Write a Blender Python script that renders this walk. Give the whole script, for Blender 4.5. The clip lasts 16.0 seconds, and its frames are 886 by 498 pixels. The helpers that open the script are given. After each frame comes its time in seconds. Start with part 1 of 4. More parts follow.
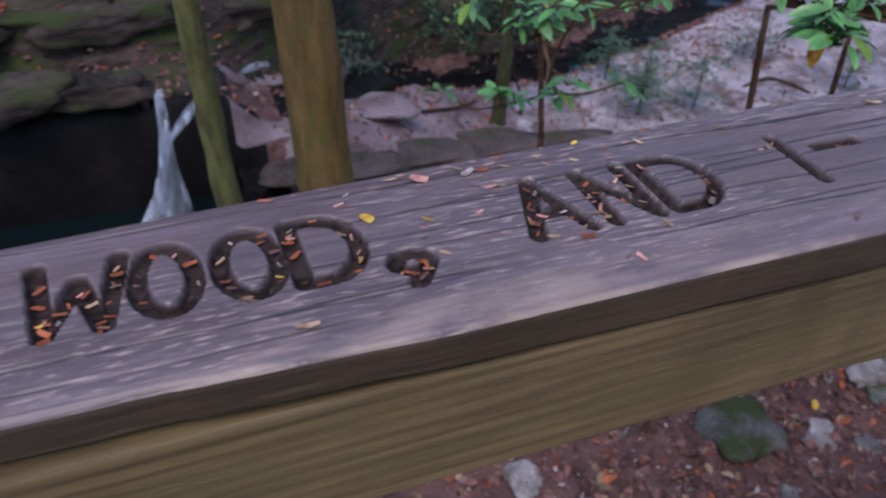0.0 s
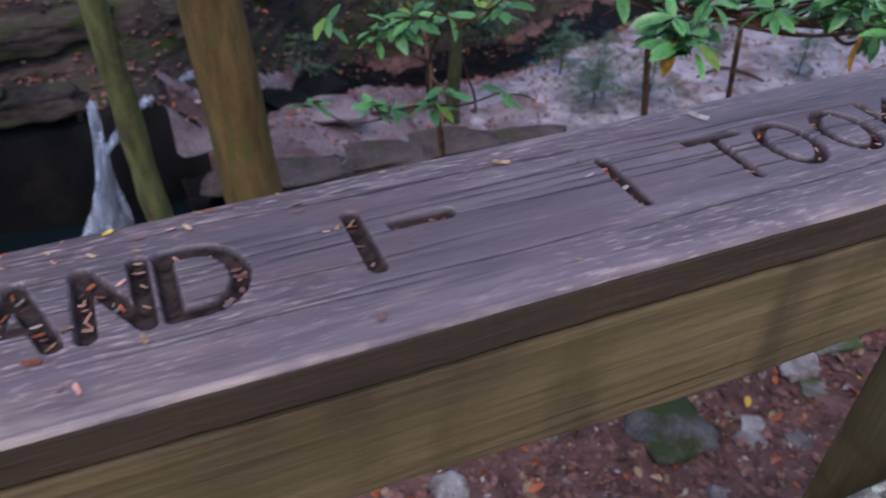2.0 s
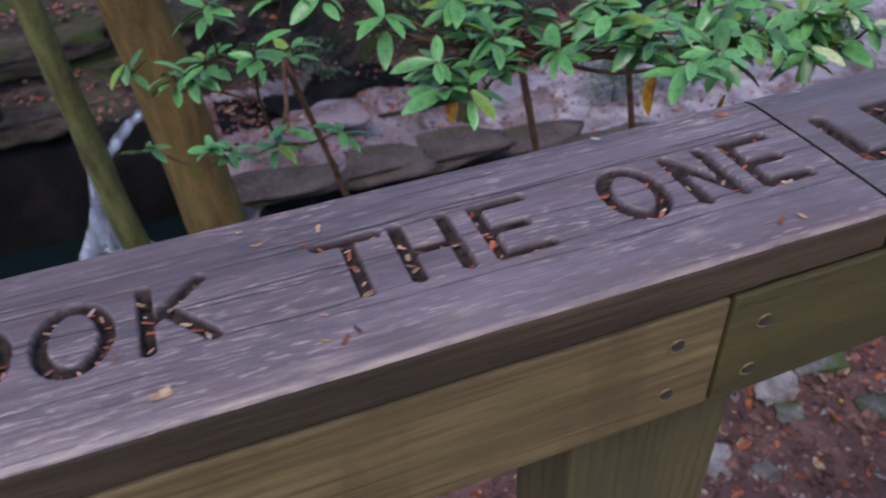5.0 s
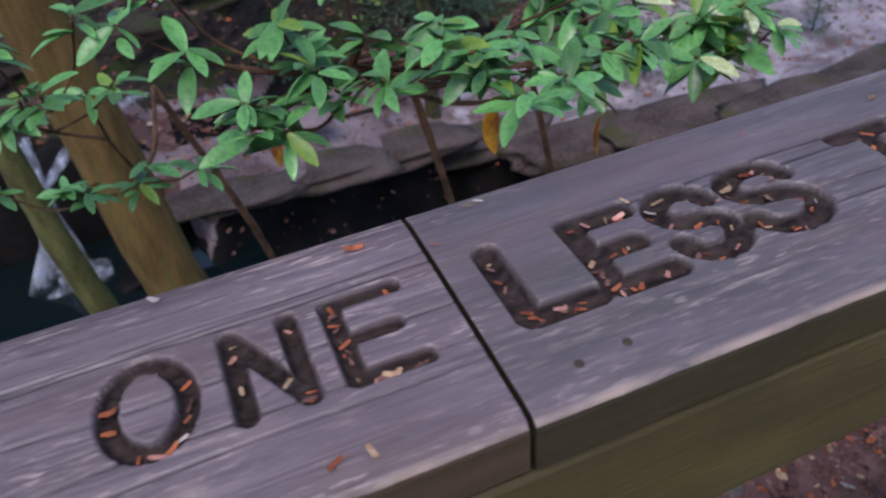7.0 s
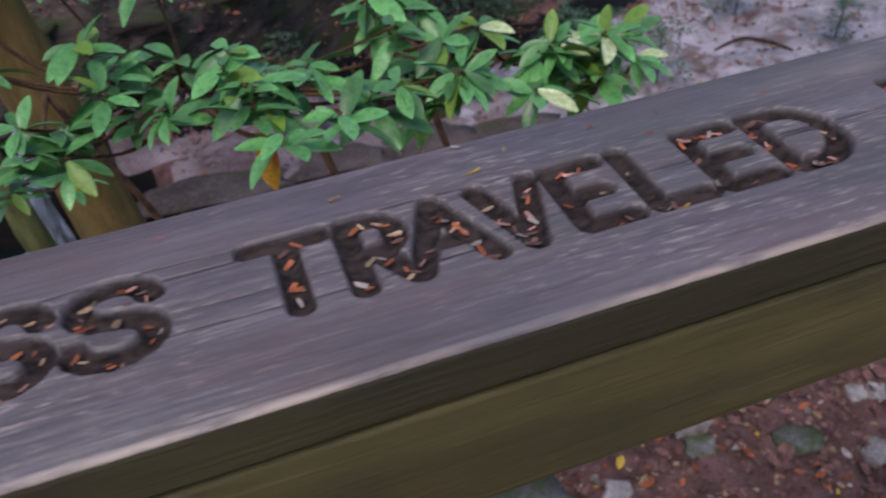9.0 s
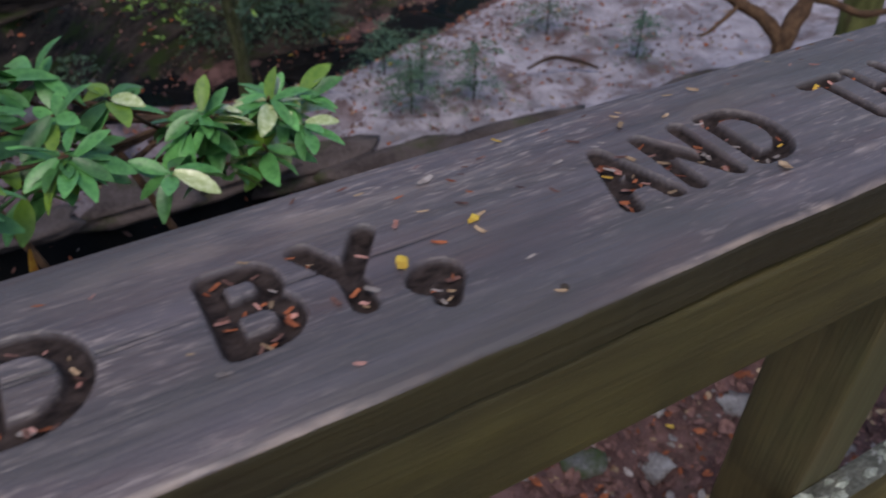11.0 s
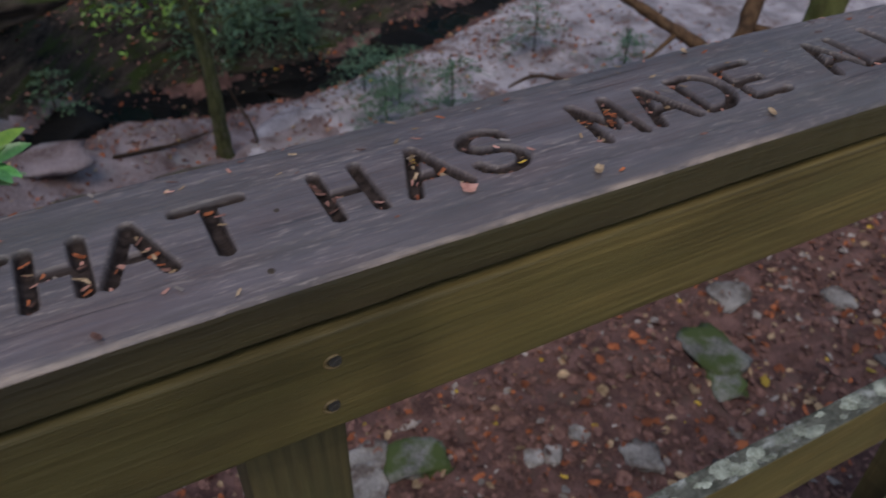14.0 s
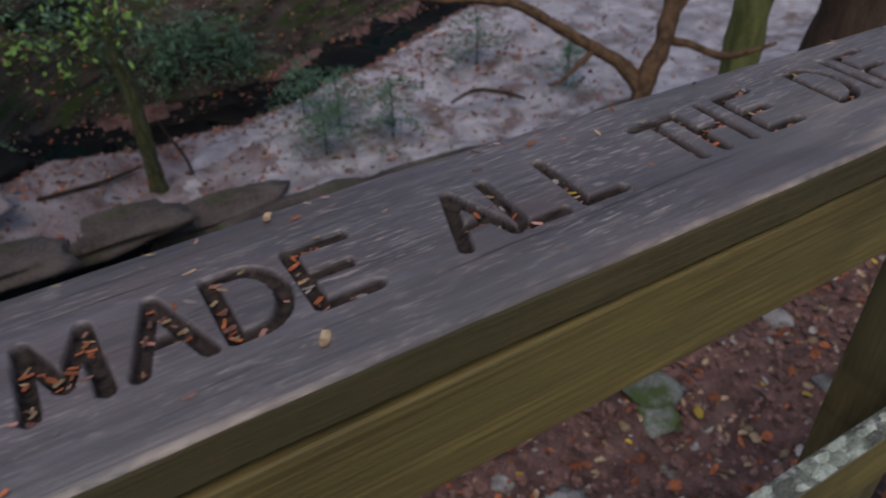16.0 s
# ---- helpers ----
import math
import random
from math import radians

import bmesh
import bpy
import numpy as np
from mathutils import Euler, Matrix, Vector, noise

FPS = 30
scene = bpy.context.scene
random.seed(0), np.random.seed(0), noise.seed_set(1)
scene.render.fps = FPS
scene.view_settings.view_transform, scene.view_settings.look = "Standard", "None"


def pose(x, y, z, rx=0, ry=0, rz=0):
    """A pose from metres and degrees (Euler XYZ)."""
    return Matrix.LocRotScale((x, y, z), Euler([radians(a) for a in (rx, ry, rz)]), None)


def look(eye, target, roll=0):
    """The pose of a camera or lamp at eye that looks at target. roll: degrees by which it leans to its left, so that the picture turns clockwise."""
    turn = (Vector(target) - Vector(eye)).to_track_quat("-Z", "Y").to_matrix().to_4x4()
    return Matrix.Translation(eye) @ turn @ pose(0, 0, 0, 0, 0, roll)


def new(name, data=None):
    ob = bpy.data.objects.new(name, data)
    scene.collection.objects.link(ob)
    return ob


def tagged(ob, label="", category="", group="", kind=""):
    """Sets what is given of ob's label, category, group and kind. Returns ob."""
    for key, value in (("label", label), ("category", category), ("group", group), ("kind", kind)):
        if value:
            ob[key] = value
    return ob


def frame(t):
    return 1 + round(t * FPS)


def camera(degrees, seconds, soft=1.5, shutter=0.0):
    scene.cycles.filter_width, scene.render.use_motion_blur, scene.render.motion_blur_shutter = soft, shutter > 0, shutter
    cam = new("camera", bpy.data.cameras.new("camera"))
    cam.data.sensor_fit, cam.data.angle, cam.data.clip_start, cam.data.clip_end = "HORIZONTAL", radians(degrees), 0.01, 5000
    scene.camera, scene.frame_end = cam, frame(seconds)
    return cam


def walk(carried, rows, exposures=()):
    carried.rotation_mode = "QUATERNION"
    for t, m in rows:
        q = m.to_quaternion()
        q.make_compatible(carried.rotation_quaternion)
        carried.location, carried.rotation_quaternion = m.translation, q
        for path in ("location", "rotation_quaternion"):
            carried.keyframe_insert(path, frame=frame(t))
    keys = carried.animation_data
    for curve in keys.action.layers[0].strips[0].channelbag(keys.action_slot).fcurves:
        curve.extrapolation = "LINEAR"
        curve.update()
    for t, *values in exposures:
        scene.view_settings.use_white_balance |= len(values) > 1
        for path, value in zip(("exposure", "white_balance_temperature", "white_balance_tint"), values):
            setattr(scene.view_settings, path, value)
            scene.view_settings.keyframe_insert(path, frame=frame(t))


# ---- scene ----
# camera and its walk
cam = camera(59.7, 16.0, soft=1.9, shutter=0.3)
rows = [(0, -1.435, -0.274, 1.359, -37.96, -2.58, -21.01),
        (0.5, -1.386, -0.282, 1.362, -37.91, -2.47, -22.04),
        (1, -1.316, -0.290, 1.368, -38.01, -2.39, -22.83),
        (1.5, -1.212, -0.295, 1.366, -37.88, -2.15, -23.04),
        (2, -1.118, -0.297, 1.382, -38.21, -1.79, -23.39),
        (2.5, -1.060, -0.297, 1.402, -39.25, -0.87, -24.18),
        (3, -0.971, -0.300, 1.407, -39.64, -0.37, -24.67),
        (3.5, -0.847, -0.302, 1.409, -40.26, 0.24, -24.27),
        (3.7, -0.789, -0.312, 1.411, -40.30, 0.50, -23.47),
        (5.8, -0.330, -0.314, 1.406, -38.53, 2.56, -20.15),
        (6, -0.304, -0.280, 1.399, -39.24, 1.58, -21.59),
        (6.5, -0.174, -0.222, 1.374, -38.70, 3.04, -22.13),
        (7, -0.104, -0.197, 1.363, -39.96, 4.15, -22.42),
        (7.5, -0.020, -0.201, 1.356, -40.36, 4.08, -21.33),
        (8, 0.092, -0.221, 1.354, -40.54, 5.63, -18.42),
        (8.2, 0.147, -0.231, 1.356, -40.79, 6.46, -16.95),
        (10.3, 0.517, -0.259, 1.351, -38.29, -0.82, -26.45),
        (10.5, 0.570, -0.244, 1.349, -38.44, -0.66, -27.31),
        (11, 0.703, -0.227, 1.364, -39.56, -0.42, -29.41),
        (11.5, 0.780, -0.220, 1.364, -40.93, 1.92, -29.65),
        (12, 0.878, -0.240, 1.369, -40.47, 1.20, -30.53),
        (12.5, 1.007, -0.263, 1.367, -40.19, 0.90, -30.40),
        (13, 1.148, -0.308, 1.385, -40.09, 0.37, -28.98),
        (13.5, 1.272, -0.348, 1.393, -39.61, 0.06, -27.78),
        (14, 1.355, -0.367, 1.401, -38.95, -0.17, -27.37),
        (14.5, 1.446, -0.353, 1.403, -38.60, -0.08, -27.89),
        (15, 1.567, -0.329, 1.407, -38.37, 0.44, -28.84),
        (15.5, 1.707, -0.291, 1.393, -38.34, 0.92, -29.85),
        (16, 1.790, -0.278, 1.387, -38.39, 1.26, -30.85)]

walk(cam, [(t, pose(x, y, z, 90 + p, r, w)) for t, x, y, z, p, r, w in rows],
     exposures=[(0.0, 0.87, 6020, 21), (3.7, 0.89, 5980, 21), (5.8, 0.98, 6180, 20), (8.2, 0.94, 6320, 18), (10.3, 0.65, 6480, 14), (16.0, 0.34, 6700, 7)])

cam.data.dof.use_dof = True
cam.data.dof.focus_distance, cam.data.dof.aperture_fstop = 0.62, 10.5

# world and sun: open shade under a bright sky
world = bpy.data.worlds.new("sky")
scene.world = world
world.use_nodes = True
wn = world.node_tree.nodes
sky = wn.new("ShaderNodeTexSky")
sky.sky_type, sky.sun_disc = "NISHITA", False
sky.sun_elevation, sky.sun_rotation = radians(61), radians(214)
world.node_tree.links.new(sky.outputs[0], wn["Background"].inputs[0])
wn["Background"].inputs[1].default_value = 0.11
sun = new("sun", bpy.data.lights.new("sun", "SUN"))
sun.data.energy, sun.data.angle, sun.data.color = 0.9, radians(25), (1.0, 0.93, 0.84)
sun.matrix_world = look((0, 0, 20), (6, 9, 0))


# ---- materials ----
def mat(name, dark, light, scale=(6, 6, 6), rough=0.8, bump=0.3, fine=60.0, third=None, third_at=0.62, spec=0.3, per_object=False, island=False):
    """Two scales of noise between two colours, an optional third colour in patches, and a fine bump."""
    m = bpy.data.materials.new(name)
    m.use_nodes = True
    n, l = m.node_tree.nodes, m.node_tree.links
    b = n["Principled BSDF"]
    b.inputs["Roughness"].default_value = rough
    b.inputs["Specular IOR Level"].default_value = spec
    co = n.new("ShaderNodeTexCoord")
    mp = n.new("ShaderNodeMapping")
    mp.inputs["Scale"].default_value = scale
    l.new(co.outputs["Object"], mp.inputs[0])
    n1, n2 = n.new("ShaderNodeTexNoise"), n.new("ShaderNodeTexNoise")
    n1.inputs["Scale"].default_value, n1.inputs["Detail"].default_value = 1.0, 8
    n2.inputs["Scale"].default_value, n2.inputs["Detail"].default_value = fine / max(scale), 6
    l.new(mp.outputs[0], n1.inputs[0]), l.new(mp.outputs[0], n2.inputs[0])
    add = n.new("ShaderNodeMath")
    add.operation = "ADD"
    half = n.new("ShaderNodeMath")
    half.operation, half.inputs[1].default_value = "MULTIPLY_ADD", 0.6
    half.inputs[2].default_value = -0.3
    l.new(n2.outputs[0], half.inputs[0])
    l.new(n1.outputs[0], add.inputs[0]), l.new(half.outputs[0], add.inputs[1])
    ramp = n.new("ShaderNodeValToRGB")
    ramp.color_ramp.elements[0].position, ramp.color_ramp.elements[0].color = 0.32, (*dark, 1)
    ramp.color_ramp.elements[1].position, ramp.color_ramp.elements[1].color = 0.68, (*light, 1)
    l.new(add.outputs[0], ramp.inputs[0])
    out = ramp.outputs[0]
    if third:
        n3 = n.new("ShaderNodeTexNoise")
        n3.inputs["Scale"].default_value, n3.inputs["Detail"].default_value = 0.7, 9
        n3.inputs["Roughness"].default_value = 0.65
        sh = n.new("ShaderNodeVectorMath")
        sh.operation, sh.inputs[1].default_value = "ADD", (7.3, 2.1, 4.4)
        l.new(mp.outputs[0], sh.inputs[0]), l.new(sh.outputs[0], n3.inputs[0])
        st = n.new("ShaderNodeMapRange")
        st.inputs["From Min"].default_value, st.inputs["From Max"].default_value = third_at - 0.06, third_at + 0.06
        l.new(n3.outputs[0], st.inputs[0])
        mx = n.new("ShaderNodeMix")
        mx.data_type = "RGBA"
        l.new(st.outputs[0], mx.inputs[0]), l.new(out, mx.inputs[6])
        mx.inputs[7].default_value = (*third, 1)
        out = mx.outputs[2]
    if per_object or island:
        hs = n.new("ShaderNodeHueSaturation")
        src = n.new("ShaderNodeNewGeometry") if island else n.new("ShaderNodeObjectInfo")
        val = n.new("ShaderNodeMapRange")
        val.inputs["To Min"].default_value, val.inputs["To Max"].default_value = 0.55, 1.5
        l.new(src.outputs["Random Per Island" if island else "Random"], val.inputs[0])
        l.new(val.outputs[0], hs.inputs["Value"]), l.new(out, hs.inputs["Color"])
        out = hs.outputs[0]
    l.new(out, b.inputs["Base Color"])
    bp = n.new("ShaderNodeBump")
    bp.inputs["Strength"].default_value, bp.inputs["Distance"].default_value = bump, 0.01
    l.new(add.outputs[0], bp.inputs["Height"]), l.new(bp.outputs[0], b.inputs["Normal"])
    return m


def wood(name, dark, light, worn, groove=False, grain=1.0, green=None, upright=False, rings=0.0, rough=0.55, painted_shade=None):
    """Weathered timber, its grain along x: streaks, hairlines, growth rings; the stroke stain, groove shadow included,
    follows the carved attribute.
    """
    m = bpy.data.materials.new(name)
    m.use_nodes = True
    n, l = m.node_tree.nodes, m.node_tree.links
    b = n["Principled BSDF"]
    co = n.new("ShaderNodeTexCoord")

    def streaks(scale, seed, detail=6, harsh=0.6):
        mp = n.new("ShaderNodeMapping")
        mp.inputs["Scale"].default_value = scale[::-1] if upright else scale
        mp.inputs["Location"].default_value = (seed, seed * 1.7, seed * 0.6)
        l.new(co.outputs["Object"], mp.inputs[0])
        t = n.new("ShaderNodeTexNoise")
        t.inputs["Scale"].default_value, t.inputs["Detail"].default_value = 1.0, detail
        t.inputs["Roughness"].default_value = harsh
        l.new(mp.outputs[0], t.inputs[0])
        return t.outputs[0]

    def between(src, lo, hi, top=1.0, low=0.0):
        r = n.new("ShaderNodeMapRange")
        r.inputs["From Min"].default_value, r.inputs["From Max"].default_value = lo, hi
        r.inputs["To Min"].default_value, r.inputs["To Max"].default_value = low, top
        l.new(src, r.inputs[0])
        return r.outputs[0]

    def times(a, c):
        k = n.new("ShaderNodeMath")
        k.operation = "MULTIPLY"
        l.new(a, k.inputs[0]), l.new(c, k.inputs[1])
        return k.outputs[0]

    def over(fac, src, colour):
        x = n.new("ShaderNodeMix")
        x.data_type = "RGBA"
        l.new(fac, x.inputs[0]), l.new(src, x.inputs[6])
        x.inputs[7].default_value = (*colour, 1)
        return x.outputs[2]

    g = grain
    body = streaks((3.5 * g, 42 * g, 42 * g), 3.1, 8, 0.68)
    ramp = n.new("ShaderNodeValToRGB")
    ramp.color_ramp.elements[0].position, ramp.color_ramp.elements[0].color = 0.36, (*dark, 1)
    ramp.color_ramp.elements[1].position, ramp.color_ramp.elements[1].color = 0.66, (*light, 1)
    l.new(body, ramp.inputs[0])
    src = ramp.outputs[0]
    hair = streaks((9 * g, 330 * g, 330 * g), 6.2, 4)
    relief = hair
    if rings:
        mp = n.new("ShaderNodeMapping")
        mp.inputs["Scale"].default_value = (1, 1, 0.035) if upright else (0.035, 1, 1)
        l.new(co.outputs["Object"], mp.inputs[0])
        w = n.new("ShaderNodeTexWave")
        w.bands_direction = "X" if upright else "Z"
        w.inputs["Scale"].default_value, w.inputs["Distortion"].default_value = rings, 16.0
        w.inputs["Detail"].default_value, w.inputs["Detail Scale"].default_value = 2.0, 0.35
        l.new(mp.outputs[0], w.inputs[0])
        fade = between(streaks((1.6, 7, 7), 17.0, 3), 0.38, 0.66, 0.80, 0.0)
        src = over(times(between(w.outputs["Fac"], 0.35, 0.95), fade), src, tuple(c * 0.55 for c in dark))
    if rings:
        drip = times(between(streaks((9, 0.6, 1.6), 40.0, 4), 0.50, 0.62, 0.70), between(streaks((1.3, 1, 1), 44.0, 2), 0.36, 0.54))
        src = over(drip, src, tuple(c * 0.36 for c in dark))
    blot = streaks((2.2, 8, 8), 9.4, 5)
    src = over(between(blot, 0.46, 0.66, 0.62), src, tuple(c * 0.52 for c in dark))
    src = over(between(hair, 0.56, 0.70, 0.55), src, tuple(c * 0.32 for c in dark))
    patch = between(streaks((5, 15, 15), 12.5, 4), 0.40, 0.62)
    if groove:
        src = over(times(between(streaks((18, 190, 190), 14.7, 5), 0.51, 0.68, 0.55), patch), src, worn)
        src = over(between(streaks((7, 30, 30), 21.3, 5), 0.48, 0.66, 0.60), src, (0.130, 0.076, 0.066))
        src = over(times(between(streaks((55, 330, 330), 1.7, 4), 0.55, 0.65, 0.8), patch), src, tuple(c * 1.15 for c in worn))
    else:
        src = over(times(between(streaks((10, 120, 120), 14.7, 4), 0.54, 0.70, 0.35), patch), src, worn)
    if painted_shade:   # shade painted into the board's colour along x: fade start, fade end, dark colour
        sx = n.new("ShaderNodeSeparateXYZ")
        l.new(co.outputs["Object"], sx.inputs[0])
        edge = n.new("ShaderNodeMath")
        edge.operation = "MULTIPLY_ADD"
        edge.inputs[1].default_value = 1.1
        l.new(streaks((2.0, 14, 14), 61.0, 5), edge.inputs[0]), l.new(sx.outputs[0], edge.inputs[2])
        src = over(between(edge.outputs[0], painted_shade[0] + 0.55, painted_shade[1] + 0.55, 0.0, 0.85), src, painted_shade[2])
    if green:
        src = over(between(streaks((3, 9, 12), 5.9, 5), 0.46, 0.64, 0.6), src, green)
    b.inputs["Specular IOR Level"].default_value = 0.85 if groove else 0.5
    gloss = between(body, 0.30, 0.70, rough - 0.10, rough + 0.14)
    if groove:
        at = n.new("ShaderNodeAttribute")
        at.attribute_name = "carved"
        sep = n.new("ShaderNodeSeparateColor")
        l.new(at.outputs["Color"], sep.inputs[0])
        # bluish sky sheen painted along the near edge of the plank's top
        sky_sheen = times(at.outputs["Alpha"], between(streaks((6, 90, 90), 51.0, 5), 0.38, 0.66, 0.28))
        src = over(sky_sheen, src, tuple(c * k for c, k in zip(light, (1.0, 1.08, 1.14))))
        ragged = times(sep.outputs[2], between(streaks((20, 60, 60), 31.0, 5), 0.36, 0.58))
        src = over(ragged, src, (0.36, 0.262, 0.205))
        src = over(sep.outputs[1], src, (0.014, 0.010, 0.010))
        # charred stroke colour, darkened further for the shadow inside the grooves
        burnt_shade = n.new("ShaderNodeMix")
        burnt_shade.data_type = "RGBA"
        l.new(between(streaks((60, 160, 160), 8.0, 4), 0.35, 0.65), burnt_shade.inputs[0])
        burnt_shade.inputs[6].default_value, burnt_shade.inputs[7].default_value = (0.016, 0.011, 0.010, 1), (0.062, 0.044, 0.039, 1)
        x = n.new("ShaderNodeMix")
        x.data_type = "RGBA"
        l.new(sep.outputs[0], x.inputs[0]), l.new(src, x.inputs[6]), l.new(burnt_shade.outputs[2], x.inputs[7])
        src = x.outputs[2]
        r = n.new("ShaderNodeMix")
        l.new(sep.outputs[0], r.inputs[0]), l.new(gloss, r.inputs[2])
        r.inputs[3].default_value = 0.72
        gloss = r.outputs[0]
        l.new(between(sep.outputs[0], 0.0, 1.0, 0.12, 0.85), b.inputs["Specular IOR Level"])
    l.new(gloss, b.inputs["Roughness"])
    l.new(src, b.inputs["Base Color"])
    bp = n.new("ShaderNodeBump")
    bp.inputs["Strength"].default_value, bp.inputs["Distance"].default_value = 0.30, 0.004
    l.new(relief, bp.inputs["Height"])
    bq = n.new("ShaderNodeBump")
    bq.inputs["Strength"].default_value, bq.inputs["Distance"].default_value = 0.25, 0.012
    l.new(body, bq.inputs["Height"]), l.new(bp.outputs[0], bq.inputs["Normal"])
    l.new(bq.outputs[0], b.inputs["Normal"])
    return m


M_CAP = wood("weathered_cap", (0.100, 0.068, 0.070), (0.215, 0.156, 0.160), (0.45, 0.33, 0.29), groove=True, rough=0.40)
M_CAP_B = wood("dark_weathered_cap", (0.076, 0.054, 0.054), (0.176, 0.133, 0.134), (0.39, 0.30, 0.26), groove=True, green=(0.082, 0.069, 0.056), rough=0.40)
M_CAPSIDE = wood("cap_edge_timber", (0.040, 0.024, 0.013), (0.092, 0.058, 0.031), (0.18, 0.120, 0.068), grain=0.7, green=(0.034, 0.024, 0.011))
M_CAPSIDE_B = wood("olive_cap_edge_timber", (0.050, 0.037, 0.014), (0.105, 0.078, 0.032), (0.18, 0.115, 0.055), grain=0.7, green=(0.066, 0.052, 0.018), painted_shade=(1.25, 2.0, (0.026, 0.019, 0.008)))
M_FASCIA = wood("treated_pine", (0.146, 0.095, 0.038), (0.275, 0.187, 0.078), (0.34, 0.25, 0.115), grain=0.6, green=(0.110, 0.084, 0.028), rings=26.0)
M_FASCIA_B = wood("dark_treated_pine", (0.152, 0.102, 0.029), (0.282, 0.196, 0.062), (0.38, 0.28, 0.10), grain=0.6, green=(0.120, 0.095, 0.028), rings=44.0, painted_shade=(1.45, 2.15, (0.044, 0.035, 0.011)))
M_POST = wood("green_post", (0.085, 0.062, 0.024), (0.145, 0.106, 0.042), (0.21, 0.16, 0.075), grain=0.7, green=(0.082, 0.076, 0.028), upright=True, rings=24.0)
M_LICHEN = mat("lichened_timber", (0.060, 0.060, 0.046), (0.150, 0.145, 0.120), (30, 50, 50), rough=0.85, bump=0.6, fine=220, third=(0.36, 0.36, 0.33), third_at=0.58)
M_CRUST = mat("lichen_crust", (0.16, 0.17, 0.13), (0.42, 0.43, 0.36), (60, 60, 60), rough=0.95, bump=0.6, fine=300, island=True)
M_SOIL = mat("forest_soil", (0.066, 0.033, 0.029), (0.205, 0.108, 0.092), (7, 7, 7), rough=0.95, bump=0.8, fine=90, third=(0.12, 0.075, 0.06), third_at=0.62)
M_STONE = mat("grey_stone", (0.085, 0.078, 0.070), (0.26, 0.24, 0.22), (5, 5, 5), rough=0.8, bump=0.7, fine=70, third=(0.060, 0.078, 0.022), third_at=0.50, per_object=True)
M_STONE_BARE = mat("pale_stone", (0.17, 0.145, 0.13), (0.42, 0.37, 0.34), (7, 7, 7), rough=0.85, bump=0.7, fine=80, third=(0.12, 0.085, 0.07), third_at=0.56, per_object=True)
M_LEDGE = mat("brown_ledge_rock", (0.045, 0.030, 0.024), (0.130, 0.098, 0.085), (2.5, 2.5, 5), rough=0.9, bump=1.0, fine=60, third=(0.060, 0.065, 0.022), third_at=0.60)
M_LITTERROCK = mat("leaf_strewn_rock", (0.115, 0.069, 0.062), (0.34, 0.262, 0.262), (2.2, 2.2, 2.2), rough=0.95, bump=0.9, fine=50, third=(0.30, 0.26, 0.26), third_at=0.60)
M_PALE = mat("pale_slab_rock", (0.20, 0.172, 0.180), (0.50, 0.435, 0.455), (2.6, 2.6, 2.6), rough=0.85, bump=0.9, fine=55, third=(0.17, 0.115, 0.105), third_at=0.59)
# near-black: wet rock, with the shade of hollow and overhang in its colour
M_DARKROCK = mat("wet_shaded_rock", (0.002, 0.002, 0.002), (0.012, 0.010, 0.009), (2, 2, 2), rough=0.7, bump=0.8, fine=40, third=(0.020, 0.015, 0.010), third_at=0.64, spec=0.15)
# mossy rock, darkened to stand in for canopy shade over the far bank
M_MOSSROCK = mat("shaded_mossy_rock", (0.010, 0.007, 0.006), (0.088, 0.062, 0.047), (1.6, 1.6, 9), rough=0.95, bump=1.0, fine=50, third=(0.036, 0.050, 0.010), third_at=0.55)
M_BARK_MOSS = mat("mossy_bark", (0.068, 0.070, 0.020), (0.165, 0.165, 0.056), (14, 14, 4), rough=0.95, bump=1.0, fine=160, third=(0.080, 0.055, 0.030), third_at=0.60)
M_BARK_SAP = mat("dark_mossy_bark", (0.032, 0.034, 0.012), (0.090, 0.088, 0.034), (22, 22, 8), rough=0.95, bump=1.0, fine=160, third=(0.11, 0.095, 0.07), third_at=0.60)
M_BARK = mat("brown_bark", (0.100, 0.060, 0.017), (0.205, 0.130, 0.042), (16, 16, 3), rough=0.95, bump=1.0, fine=180, third=(0.105, 0.105, 0.026), third_at=0.58)
M_TWIG = mat("reddish_twig_bark", (0.050, 0.026, 0.014), (0.150, 0.082, 0.042), (20, 20, 20), rough=0.85, bump=0.6, fine=200)
M_DARKBARK = mat("dark_bark", (0.030, 0.018, 0.012), (0.085, 0.050, 0.032), (14, 14, 3), rough=0.95, bump=1.0, fine=120)
M_LEAF = mat("evergreen_leaf", (0.056, 0.180, 0.046), (0.135, 0.345, 0.095), (18, 18, 18), rough=0.36, bump=0.15, fine=90, spec=0.5, per_object=True)
M_LEAF_LIME = mat("young_leaf", (0.10, 0.20, 0.02), (0.20, 0.32, 0.04), (18, 18, 18), rough=0.45, bump=0.15, fine=90, spec=0.5)
# sun glare on glossy leaves, painted as a cream base colour
M_LEAF_GLARE = mat("sun_glare_leaf", (0.30, 0.38, 0.11), (0.66, 0.70, 0.40), (26, 26, 26), rough=0.22, bump=0.15, fine=90, spec=0.6)
M_LEAF_YELLOW = mat("yellow_leaf", (0.55, 0.22, 0.02), (0.75, 0.42, 0.04), (30, 30, 30), rough=0.5, bump=0.2, fine=120, third=(0.40, 0.12, 0.03), third_at=0.58)
M_BLUEGREEN = mat("hemlock_green", (0.045, 0.085, 0.050), (0.115, 0.185, 0.105), (10, 10, 10), rough=0.7, bump=0.2, fine=60, island=True)
